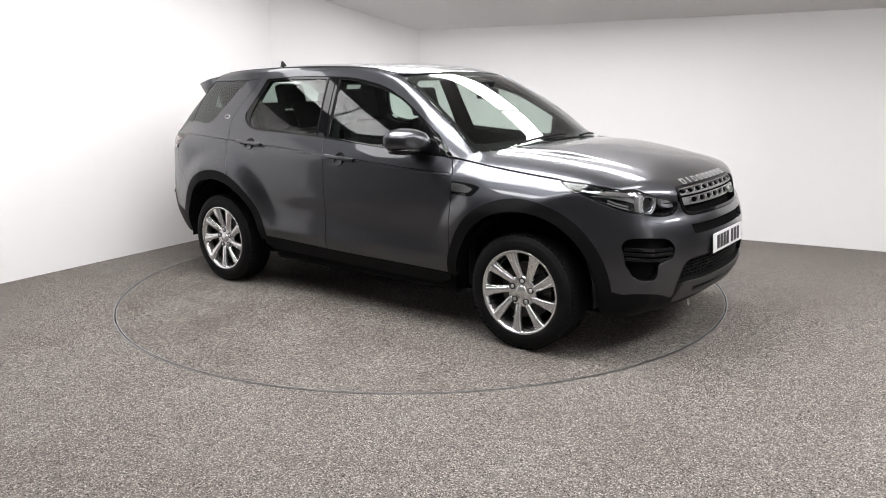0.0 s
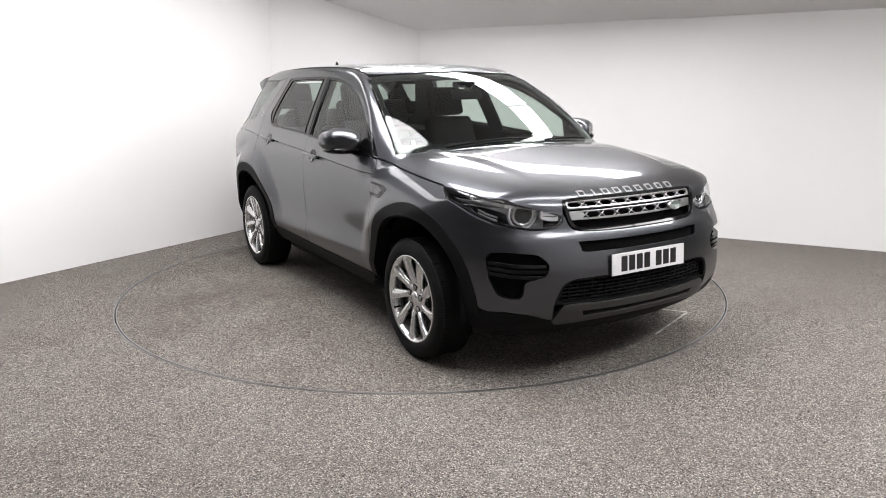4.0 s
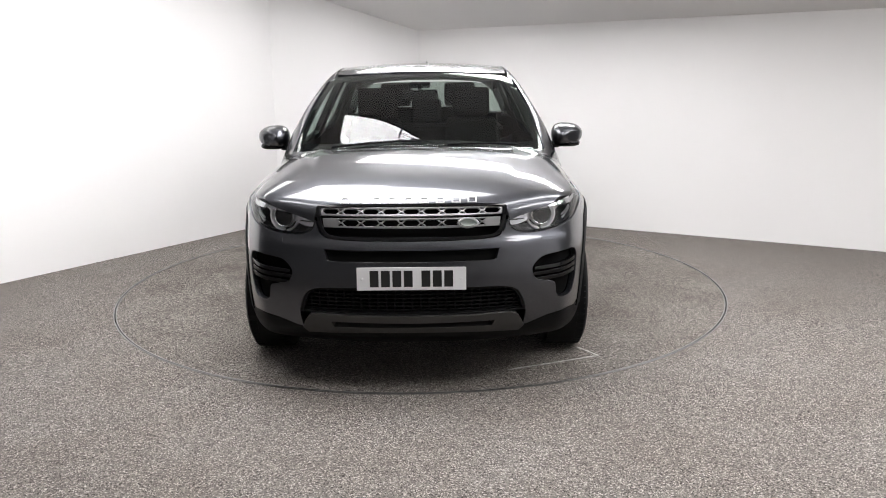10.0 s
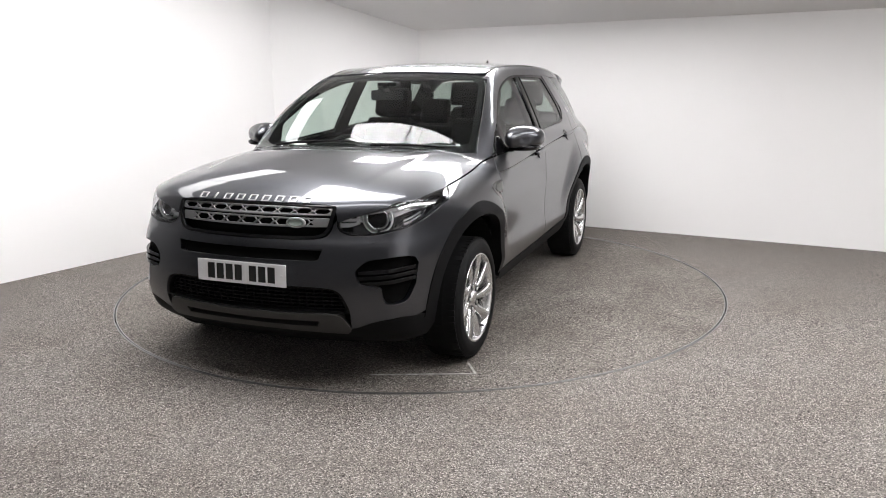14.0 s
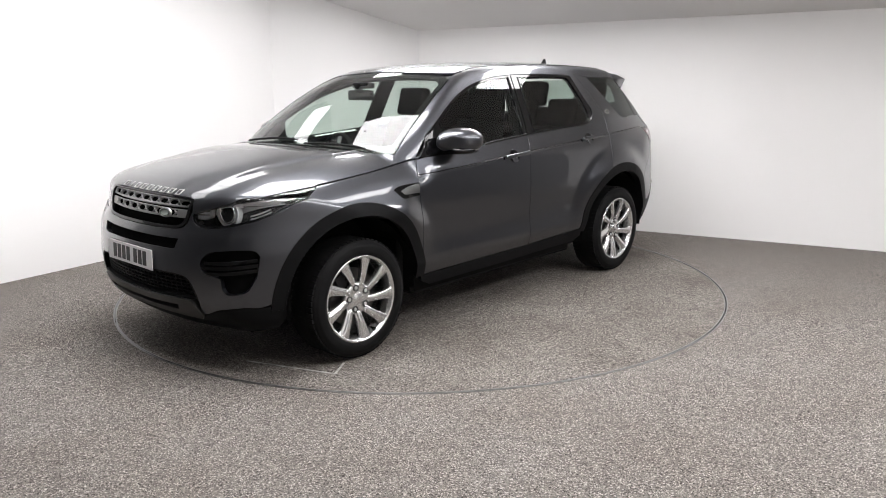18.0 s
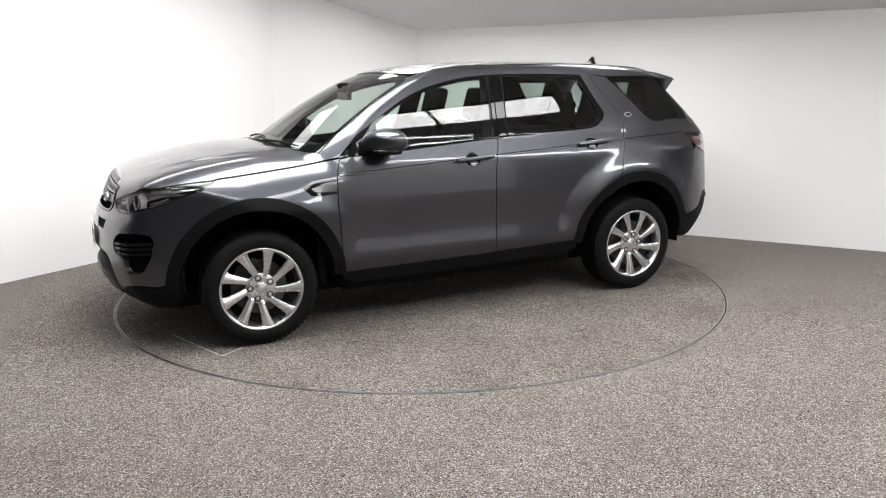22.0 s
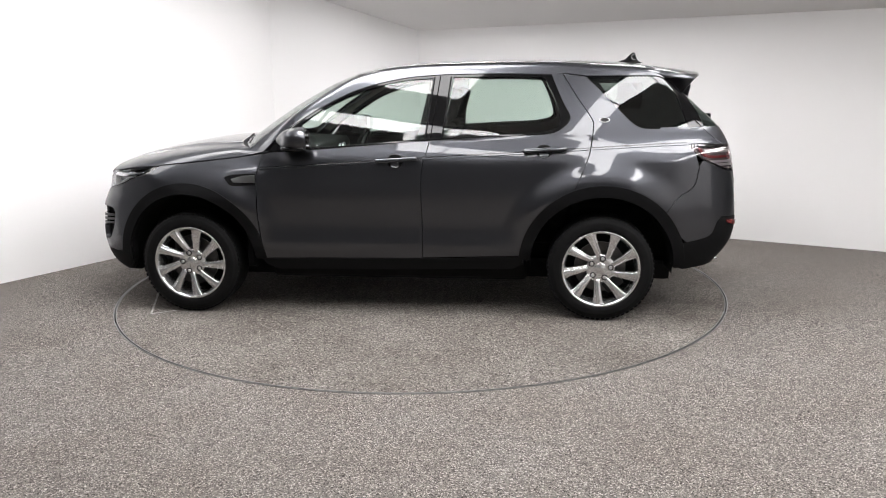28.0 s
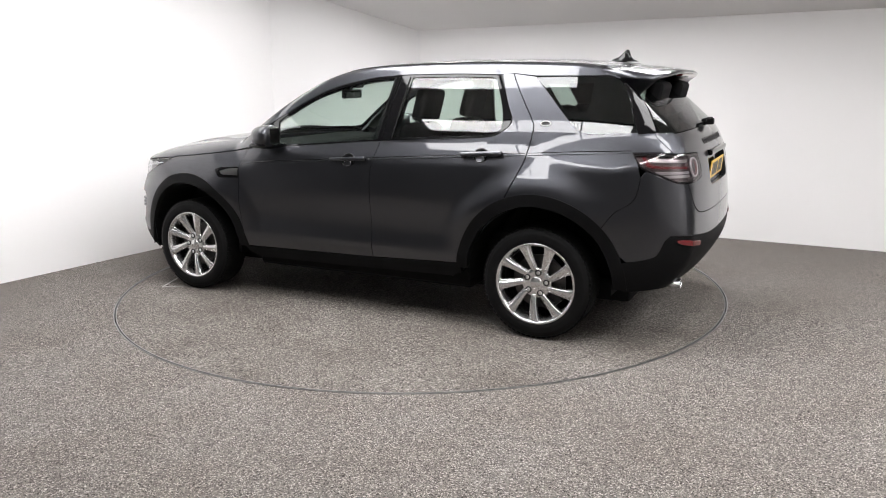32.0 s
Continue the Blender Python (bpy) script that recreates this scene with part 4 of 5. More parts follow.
for z0, z1, ye in ((0.903, 0.936, 0.438), (0.846, 0.886, 0.426)):
    zc = (z0 + z1) / 2 + 0.0015
    h = (z1 - z0) / 2 - 0.0030
    holes = []
    for k in range(-4, 5):
        y = k * 0.098
        if abs(y) < ye - 0.045:
            holes.append(nose_uv([(y - 0.0445, zc), (y - 0.0265, zc + h), (y + 0.0265, zc + h), (y + 0.0445, zc), (y + 0.0265, zc - h), (y - 0.0265, zc - h)]))
        y = (k + 0.5) * 0.098
        if abs(y) < ye - 0.040:
            holes.append(nose_uv([(y - 0.019, zc + h), (y + 0.019, zc + h), (y + 0.006, zc + 0.0028), (y - 0.006, zc + 0.0028)]))
            holes.append(nose_uv([(y - 0.006, zc - 0.0028), (y + 0.006, zc - 0.0028), (y + 0.019, zc - h), (y - 0.019, zc - h)]))
    strip_line = nose_uv(join(smooth_line([(-ye, z0), (-0.2, z0 - 0.003), (0.0, z0 - 0.004), (0.2, z0 - 0.003), (ye, z0)]), smooth_line([(ye + 0.006, z1), (0.2, z1 + 0.002), (0.0, z1 + 0.002), (-0.2, z1 + 0.002), (-ye - 0.006, z1)])))
    one("grille_bar", strip_line, on_nose, M_GRILLE, car, "silver grille bar with hexagonal openings", offset=-0.006, rim=0.012, step=0.03, holes=holes, **SK)

bm = bmesh.new()
oval(bm, 0.052, 0.026, 0.012, on_form(0.272, 0.862, 0.0))
badge = part("badge", bm, M_SILVER, car, "silver-rimmed green oval badge", True)
bm = bmesh.new()
oval(bm, 0.044, 0.0195, 0.0135, on_form(0.272, 0.862, 0.0))
part("badge_face", bm, M_GREEN, badge, "dark green badge face", True)

# raised silver marks along the bonnet's lip
for k in range(9):
    y = -0.325 + k * 0.0775
    w = 0.0035 if k == 1 else 0.021
    a = np.array([(y - w, 0.951), (y - w, 0.975), (y + w, 0.975), (y + w, 0.951)])
    core = np.array([(y - w + 0.0048, 0.9545), (y - w + 0.0048, 0.9715), (y + w - 0.0048, 0.9715), (y + w - 0.0048, 0.9545)])
    xs = cast(np.array([[0.0, p[0], p[1]] for p in a]), np.tile((1.0, 0.0, 0.0), (4, 1)), 0.8, 2.5)
    cs = cast(np.array([[0.0, p[0], p[1]] for p in core]), np.tile((1.0, 0.0, 0.0), (4, 1)), 0.8, 2.5)
    one("bonnet_mark", xs[:, :2], on_top, M_GRILLE, car, "raised silver lettering mark", offset=0.004, rim=0.004, step=0.02, holes=() if k == 1 else (cs[:, :2],))


def number_plate(m, face, name="number_plate"):
    """A flat plate with its characters as plain bars; it faces along +x of m."""
    bm = rounded(-0.003, 0.003, -0.26, 0.26, -0.0555, 0.0555, 0.0028, 2)
    bmesh.ops.transform(bm, matrix=m, verts=bm.verts)
    p = part(name, bm, face, car, "white number plate with black bars" if face == M_PLATEW else "yellow number plate with black bars")
    for k in range(7):
        y = -0.177 + k * 0.054 + (0.03 if k > 3 else 0)
        bm = rounded(0.002, 0.0042, y - 0.021, y + 0.021, -0.0395, 0.0395, 0.0008, 1)
        bmesh.ops.transform(bm, matrix=m, verts=bm.verts)
        part("character_bar", bm, M_INK, p)
    for y in (-0.235, 0.235):
        bm = ring_of([(0.007, -0.003), (0.007, 0.0035), (0.005, 0.005), (0.0, 0.005)], 12)
        bmesh.ops.transform(bm, matrix=m @ pose(0, y, 0, 0, 0, -90), verts=bm.verts)
        part("fixing_cap", bm, M_PLATEW, p)
    return p


number_plate(pose(2.232, 0, 0.613, 0, -3, 0), M_PLATEW)

# lower intake, its mesh, and the skid plate
intake = nose_uv(join([(0.0, 0.563)], smooth_line([(0.2, 0.563), (0.42, 0.560), (0.50, 0.543), (0.535, 0.498), (0.553, 0.43)]), [(0.30, 0.425), (0.0, 0.424)]))
INTAKE = join(intake, mirror_line(intake)[1:-1])
# near-black sheet for the shade inside the intake
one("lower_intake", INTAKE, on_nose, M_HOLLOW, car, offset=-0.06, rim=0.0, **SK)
for r in range(6):
    z = 0.442 + r * 0.021
    ye = 0.535 - max(0, z - 0.49) * 0.8
    line = nose_uv(join(smooth_line([(-ye, z - 0.003), (0.0, z - 0.003), (ye, z - 0.003)]), smooth_line([(ye, z + 0.003), (0.0, z + 0.003), (-ye, z + 0.003)])))
    one("intake_slat", line, on_nose, M_BLACK, car, offset=-0.028, rim=0.02, step=0.04, **SK)
for k in range(-12, 13):
    y = k * 0.042
    line = nose_uv([(y - 0.003, 0.430), (y + 0.003, 0.430), (y + 0.003, 0.555), (y - 0.003, 0.555)])
    one("intake_rib", line, on_nose, M_BLACK, car, offset=-0.032, rim=0.016, step=0.04, **SK)
one("intake_surround", INTAKE, on_nose, M_BLACK, car, offset=-0.004, rim=0.06, step=0.04, holes=(INTAKE * (0.975, 1) * (1, 0.93) + (0, 0.0352),), **SK)
skid = nose_uv(join([(0.0, 0.422)], smooth_line([(0.30, 0.423), (0.47, 0.426), (0.515, 0.405), (0.545, 0.345)]), smooth_line([(0.52, 0.318), (0.42, 0.322), (0.2, 0.330), (0.0, 0.332)])))
skid_gap = nose_uv(join([(0.0, 0.386)], [(0.40, 0.390), (0.385, 0.358), (0.20, 0.360), (0.0, 0.361)]))
one("skid_plate", join(skid, mirror_line(skid)[1:-1]), on_nose, plain("skid_silver", (0.055, 0.054, 0.053), 0.45, 0.5, grain=0.1), car, "satin grey skid plate with a slot", offset=0.008, rim=0.04, step=0.03, holes=(join(skid_gap, mirror_line(skid_gap)[1:-1]),), **SK)
# near-black sheet for the shade in the skid plate's slot
one("skid_slot", join(skid_gap, mirror_line(skid_gap)[1:-1]), on_nose, M_HOLLOW, car, offset=-0.025, rim=0.0, **SK)
valance = join(nose_uv([(0.0, 0.333), (0.2, 0.331), (0.42, 0.324), (0.545, 0.338), (0.575, 0.348), (0.66, 0.380), (0.77, 0.400), (0.82, 0.393)]), side_to_nose([(1.885, 0.395), (1.865, 0.50), (1.80, 0.50), (1.80, 0.36), (1.84, 0.27)]), nose_uv([(0.70, 0.245), (0.40, 0.24), (0.0, 0.24)]))
one("valance", join(valance, mirror_line(valance)[1:-1]), on_nose, M_BLACK, car, "black plastic lower bumper edge", rim=0.04, step=0.04, **SK)

# fog vents: recess shade as a near-black sheet, and three slats
for s in (1, -1):
    f = fog if s > 0 else mirror_line(fog)
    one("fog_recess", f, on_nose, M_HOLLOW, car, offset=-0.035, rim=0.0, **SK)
    for k, (a, b, z) in enumerate(((0.600, 0.826, 0.636), (0.592, 0.830, 0.609), (0.604, 0.828, 0.582))):
        line = nose_uv(join(smooth_line([(a, z - 0.010), ((a + b) / 2, z - 0.006), (b, z + 0.004)]), smooth_line([(b, z + 0.020), ((a + b) / 2, z + 0.010), (a, z + 0.003)])))
        if s < 0:
            line = mirror_line(line)
        one("vent_slat", line, on_nose, M_GLOSSBLACK, car, offset=-0.004, rim=0.025, step=0.03, **SK)
    w = nose_uv([(0.635, 0.768), (0.710, 0.786), (0.712, 0.815), (0.637, 0.797)])
    one("washer_cover", w if s > 0 else mirror_line(w), on_nose, M_PAINT, car, offset=0.0015, rim=0.004, step=0.03, **SK)

# headlamps
def ring_arc(profile, a0, a1, n=30):
    """Part of a lathe about the y axis between two angles, from closed (radius, y) points."""
    bm = bmesh.new()
    rings = []
    for k in range(n + 1):
        a = math.radians(a0 + (a1 - a0) * k / n)
        rings.append([Vector((r * math.cos(a), y, r * math.sin(a))) for r, y in profile])
    loft(bm, rings)
    bmesh.ops.recalc_face_normals(bm, faces=bm.faces)
    return bm


M_LAMPGREY = plain("lamp_grey", (0.16, 0.16, 0.166), 0.22, 0.8)
M_LAMPBRIGHT = plain("lamp_bright", (0.80, 0.80, 0.81), 0.28, 0.7)
for s in (1, -1):
    hand = (lambda l: l) if s > 0 else mirror_line
    body = hand(lamp_line)
    lamp = one("headlamp", body, on_nose, M_LAMPGREY, car, "dark headlamp housing with bright rings", offset=-0.13, rim=0.0, step=0.03, stretch=(0.9, 1))
    one("bezel", body, on_nose, M_GLOSSBLACK, lamp, offset=-0.008, rim=0.05, step=0.03, stretch=(0.9, 1), holes=(shrink(body, 0.007),))
    # the bright upper bowl, running back to the tip on the wing
    bowl = np.vstack([nose_uv([(0.560, 0.914), (0.60, 0.922), (0.65, 0.934)]), side_to_nose([(1.87, 0.942), (1.78, 0.954), (1.685, 0.962), (1.78, 0.926), (1.90, 0.905)]), nose_uv([(0.745, 0.887), (0.70, 0.868), (0.60, 0.866), (0.560, 0.874)])])
    one("reflector_bowl", hand(bowl), on_nose, M_LAMPBRIGHT, lamp, "bright reflector bowl", offset=-0.075, rim=0.0, step=0.02, stretch=(0.9, 1))
    m = on_form(0.650 * s, 0.884, -0.030)
    m = Matrix.Translation(m.translation + Vector((-0.022, 0, 0.000))) @ pose(0, 0, 0, 0, 0, 14 * s) @ Matrix.Scale(1.05, 4)
    for nm, prof, mat in (("projector_ring", [(0.054, -0.04), (0.053, 0.008), (0.050, 0.013), (0.045, 0.012), (0.041, -0.012)], M_CHROME),
                          ("projector", [(0.042, -0.012), (0.037, 0.004), (0.026, 0.013), (0.0, 0.018)], M_GLOSSBLACK)):
        bm = ring_of(prof, 40)
        bmesh.ops.transform(bm, matrix=m @ pose(0, 0, 0, 0, 0, -90), verts=bm.verts)
        part(nm, bm, mat, lamp, "", True)
    for a0, a1 in ((150, 262), (278, 390)):
        bm = ring_arc([(0.063, -0.025), (0.072, -0.025), (0.074, 0.000), (0.070, 0.007), (0.065, 0.004)], a0, a1)
        bmesh.ops.transform(bm, matrix=m @ pose(0, 0, 0, 0, 0, -90), verts=bm.verts)
        part("daylight_ring", bm, M_LAMPWHITE, lamp, "white curved daylight strip")
    inn = nose_uv(join(smooth_line([(0.482, 0.905), (0.52, 0.908), (0.570, 0.912)]), smooth_line([(0.575, 0.862), (0.53, 0.848), (0.486, 0.846)])))
    one("reflector", hand(inn), on_nose, M_LAMPBRIGHT, lamp, "bright ribbed reflector", offset=-0.030, rim=0.025, step=0.02, stretch=(0.9, 1))
    for z in (0.866, 0.886):
        r = nose_uv([(0.490, z), (0.560, z + 0.004), (0.560, z + 0.007), (0.490, z + 0.003)])
        one("reflector_rib", hand(r), on_nose, M_LAMPGREY, lamp, offset=-0.027, rim=0.005, step=0.03, stretch=(0.9, 1))
    trim = np.vstack([nose_uv([(0.62, 0.925), (0.70, 0.943)]), side_to_nose([(1.90, 0.955), (1.83, 0.962), (1.82, 0.945), (1.90, 0.934)]), nose_uv([(0.70, 0.925), (0.62, 0.912)])])
    one("brow", hand(trim), on_nose, M_LAMPBRIGHT, lamp, "bright upper brow", offset=-0.030, rim=0.02, step=0.02, stretch=(0.9, 1))
    for z in (0.846, 0.862):
        r = side_to_nose(smooth_line([(1.95, z + 0.004), (1.90, z + 0.016), (1.85, z + 0.034)]))
        one("lower_rib", hand(np.vstack([r, r[::-1] + (0, 0.005)])), on_nose, M_SILVER, lamp, offset=-0.035, rim=0.008, step=0.02, stretch=(0.9, 1))
    wing = np.vstack([nose_uv([(0.730, 0.955)]), side_to_nose([(1.86, 0.944), (1.78, 0.955), (1.70, 0.961), (1.78, 0.938), (1.87, 0.920)]), nose_uv([(0.750, 0.925)])])
    one("indicator", hand(wing), on_nose, M_CHROME, lamp, "bright side indicator reflector", offset=-0.022, rim=0.02, step=0.02, stretch=(0.9, 1))

# ---- flanks
both("sill_cladding", join([(0.868, 0.372), (0.30, 0.380), (-0.219, 0.388), (-0.60, 0.402), (-0.862, 0.414), (-0.875, 0.360), (-0.80, 0.325), (0.0, 0.306), (0.76, 0.300), (0.845, 0.335)]), on_side, M_BLACK, car, "black plastic sill cladding", offset=0.006, rim=0.05, step=0.05)
for s in (1, -1):
    # the crease along the doors: its shade as a black strip, a bright lip under it
    for pts in ([(0.86, 0.984), (0.45, 1.005), (0.083, 1.028), (-0.208, 1.045)],
                [(-0.226, 1.047), (-0.60, 1.068), (-0.90, 1.085), (-1.15, 1.100), (-1.278, 1.107)],
                [(-1.296, 1.108), (-1.5, 1.119), (-1.7, 1.128), (-1.885, 1.134)]):
        l = smooth_line(pts)
        sheet("crease_shade", skin(join(l, l[::-1] + (0, 0.0055)), on_side, offset=0.0012, rim=0.004, step=0.02, flip=s < 0), M_GLOSSBLACK, car)
        sheet("crease_lip", skin(join(l - (0, 0.0095), l[::-1] - (0, 0.0005)), on_side, offset=0.0042, rim=0.006, step=0.02, flip=s < 0, crease=0.0035), M_PAINT, car)
    # door handles over dark cups
    for x, z, tilt in ((-0.058, 1.030, 3.5), (-1.007, 1.090, 3.5)):
        h = new("door_handle")
        h.parent = car
        h.matrix_local = on_flank(x, z, s, 0.0)
        tagged(h, "grey pull handle over a dark cup")
        k = tilt if s > 0 else -tilt
        bm = rounded(-0.135, 0.135, 0.022, 0.042, -0.0125, 0.0125, 0.009, 3, pose(0, 0, 0, 0, k, 0))
        for v in bm.verts:
            v.co.y -= 0.30 * v.co.x * v.co.x
        part("grip", bm, M_PAINT, h, "", True)
        for sx in (-0.115, 0.115):
            part("stem", rounded(sx - 0.018, sx + 0.018, -0.01, 0.032, -0.010, 0.010, 0.006, 2, pose(0, 0, 0, 0, k, 0)), M_GLOSSBLACK, h)
        bm = bmesh.new()
        oval(bm, 0.052, 0.046, 0.0025, pose(0.01, 0, 0.0), 28, "y")
        part("cup", bm, M_GLOSSBLACK, h, "dark dished cup", True)
        bm = bmesh.new()
        oval(bm, 0.030, 0.022, 0.004, pose(0.01, 0.002, -0.026), 24, "y")
        part("cup_lip", bm, M_PAINT, h, "", True)
    # wing vent
    vent = smooth_line([(1.094, 0.924), (1.060, 0.885), (1.030, 0.872), (0.96, 0.871)])
    vline = join(vent, [(0.886, 0.872), (0.886, 0.948)], smooth_line([(0.96, 0.945), (1.05, 0.938), (1.094, 0.924)])[:-1])
    v = sheet("wing_vent", skin(vline, on_side, offset=0.002, rim=0.01, step=0.02, flip=s < 0), M_GLOSSBLACK, car, "gloss black wing vent with a silver blade")
    sheet("blade", skin(join(smooth_line([(1.045, 0.912), (1.02, 0.893), (0.96, 0.890)]), [(0.888, 0.890), (0.888, 0.936)], smooth_line([(0.97, 0.932), (1.045, 0.912)])[:-1]), on_side, offset=0.006, rim=0.008, step=0.02, flip=s < 0), plain("vent_blade", (0.13, 0.13, 0.13), 0.35, 0.8), v, "satin grey blade")
    # oval badge on the pillar
    bm = bmesh.new()
    oval(bm, 0.034, 0.017, 0.004, on_flank(-1.375, 1.279, s), 24, "y")
    b = part("side_badge", bm, M_SILVER, car, "small silver oval badge", True)
    bm = bmesh.new()
    oval(bm, 0.028, 0.0125, 0.0048, on_flank(-1.375, 1.279, s), 24, "y")
    part("side_badge_face", bm, M_DARKMETAL, b, "", True)
    # door mirror
    mir = new("door_mirror")
    mir.parent = car
    tagged(mir, "grey door mirror with a black foot")
    mir.matrix_local = pose(0.56, 0.022 * s, 1.165)
    bm = bmesh.new()
    rings = []
    for x, ry, rz, cy, cz in ((0.135, 0.030, 0.020, 0.945, 0.002), (0.125, 0.060, 0.040, 0.946, 0.004), (0.095, 0.090, 0.058, 0.952, 0.008), (0.05, 0.104, 0.070, 0.958, 0.010), (0.0, 0.108, 0.075, 0.962, 0.011), (-0.035, 0.107, 0.074, 0.963, 0.011), (-0.045, 0.100, 0.068, 0.963, 0.011)):
        ring = []
        for k in range(36):
            a = 2 * math.pi * k / 36
            c, d = math.cos(a), math.sin(a)
            e = 0.80
            taper = 1.0 - 0.16 * c
            ring.append(Vector((x - 0.03 * c * s * s, s * (cy + ry * math.copysign(abs(c) ** e, c)), cz + rz * math.copysign(abs(d) ** e, d) * taper)))
        rings.append(ring)
    loft(bm, rings)
    bmesh.ops.recalc_face_normals(bm, faces=bm.faces)
    part("cap", bm, M_PAINT, mir, "", True)
    bm = bmesh.new()
    rings = []
    for x, ry, rz in ((0.112, 0.050, 0.015), (0.085, 0.080, 0.022), (0.0, 0.097, 0.027), (-0.046, 0.094, 0.026)):
        rings.append([Vector((x, s * (0.955 + ry * math.copysign(abs(math.cos(t)) ** 0.8, math.cos(t))), -0.046 + rz * math.copysign(abs(math.sin(t)) ** 0.8, math.sin(t)))) for t in (2 * math.pi * k / 28 for k in range(28))])
    loft(bm, rings)
    bmesh.ops.recalc_face_normals(bm, faces=bm.faces)
    part("shell", bm, M_GLOSSBLACK, mir, "black lower shell", True)
    bm = rounded(-0.050, -0.045, 0.885, 1.035, -0.042, 0.066, 0.002, 1)
    if s < 0:
        bmesh.ops.scale(bm, vec=(1, -1, 1), verts=bm.verts)
        bmesh.ops.reverse_faces(bm, faces=bm.faces)
    part("mirror_glass", bm, M_CHROME, mir, "silvered glass")
    bm = rounded(-0.03, 0.085, 0.785, 0.905, -0.075, -0.045, 0.012, 2)
    if s < 0:
        bmesh.ops.scale(bm, vec=(1, -1, 1), verts=bm.verts)
        bmesh.ops.reverse_faces(bm, faces=bm.faces)
    part("foot", bm, M_GLOSSBLACK, mir)
    sheet("mirror_corner", skin([(0.805, 1.088), (0.57, 1.102), (0.585, 1.275), (0.62, 1.262), (0.72, 1.19)], on_side, offset=0.001, rim=0.01, step=0.03, flip=s < 0), M_GLOSSBLACK, car, "black mirror corner")

# fuel flap, on the right flank only
flap = arc(-1.62, 1.005, 0.072, 0, 345, 24)
sheet("fuel_flap", skin(flap, on_side, offset=0.0015, rim=0.005, step=0.03, flip=True), M_PAINT, car, "round painted fuel flap")
ring = join(arc(-1.62, 1.005, 0.077, 0, 345, 24))
sheet("flap_gap", skin(ring, on_side, offset=0.0005, rim=0.002, step=0.03, flip=True, holes=(arc(-1.62, 1.005, 0.071, 0, 345, 24),)), M_INK, car)

# ---- tail
side_lamp_top = side_to_tail(smooth_line([(-1.893, 1.126), (-1.96, 1.128), (-2.06, 1.126)]))
tl_top = np.vstack([side_lamp_top, tail_uv(smooth_line([(0.80, 1.122), (0.68, 1.118), (0.535, 1.112)]))])
tl_low = np.vstack([tail_uv(smooth_line([(0.525, 1.00), (0.56, 0.975), (0.68, 0.962), (0.80, 0.965)])), side_to_tail(smooth_line([(-2.05, 1.005), (-1.985, 1.032), (-1.94, 1.066), (-1.893, 1.120)]))])
TAIL = join(tl_top, tl_low)
for s in (1, -1):
    t = TAIL if s > 0 else mirror_line(TAIL)
    lamp = one("tail_lamp", t, on_tail, plain("lamp_smoke", (0.16, 0.14, 0.14), 0.25, 0.6), car, "smoked tail lamp with red and clear bars", offset=-0.02, rim=0.0, step=0.03)
    one("tail_lens", t, on_tail, glass("smoked_lens", (0.84, 0.80, 0.81)), lamp, offset=0.001, rim=0.006, step=0.03)
    one("tail_bezel", t, on_tail, M_GLOSSBLACK, lamp, offset=-0.002, rim=0.02, step=0.03, holes=(shrink(t, 0.008),))
    o = on_tail(tail_uv([(0.625, 1.043)]))[0]
    n = gradient(o[None])[0]
    mm = Matrix.Translation(Vector((o[0], o[1] * s, o[2])) - Vector((n[0], n[1] * s, n[2])) * 0.012) @ Vector((n[0], n[1] * s, n[2])).to_track_quat("Y", "Z").to_matrix().to_4x4()
    for nm, prof, mat in (("ring_lamp", [(0.036, 0.0), (0.036, 0.008), (0.048, 0.008), (0.048, 0.0)], M_REDLENS), ("ring_bright", [(0.049, 0.0), (0.049, 0.009), (0.056, 0.009), (0.056, 0.0)], M_SILVER)):
        bm = ring_of(prof, 32)
        bmesh.ops.transform(bm, matrix=mm, verts=bm.verts)
        part(nm, bm, mat, lamp, "", True)
    red = np.vstack([side_to_tail(smooth_line([(-1.95, 1.110), (-1.985, 1.062), (-2.03, 1.048), (-2.07, 1.045)])), tail_uv([(0.79, 1.045), (0.68, 1.042), (0.68, 1.052), (0.79, 1.057)]), side_to_tail(smooth_line([(-2.07, 1.058), (-2.03, 1.062), (-1.995, 1.075), (-1.965, 1.112)]))])
    one("red_bar", red if s > 0 else mirror_line(red), on_tail, M_REDLENS, lamp, "red light bar", offset=-0.008, rim=0.006, step=0.02)
    for z in (0.995, 1.015):
        c = np.vstack([side_to_tail([(-2.04, z), (-2.08, z)]), tail_uv([(0.79, z), (0.70, z), (0.70, z + 0.012), (0.79, z + 0.012)]), side_to_tail([(-2.08, z + 0.012), (-2.03, z + 0.012)])])
        one("clear_bar", c if s > 0 else mirror_line(c), on_tail, M_SILVER, lamp, "clear ribbed bar", offset=-0.012, rim=0.006, step=0.02)
    c = np.vstack([side_to_tail([(-2.0, 1.088), (-2.07, 1.082)]), tail_uv([(0.79, 1.08), (0.70, 1.078), (0.70, 1.092), (0.79, 1.096)]), side_to_tail([(-2.07, 1.100), (-1.99, 1.104)])])
    one("clear_bar", c if s > 0 else mirror_line(c), on_tail, M_SILVER, lamp, "clear ribbed bar", offset=-0.012, rim=0.006, step=0.02)

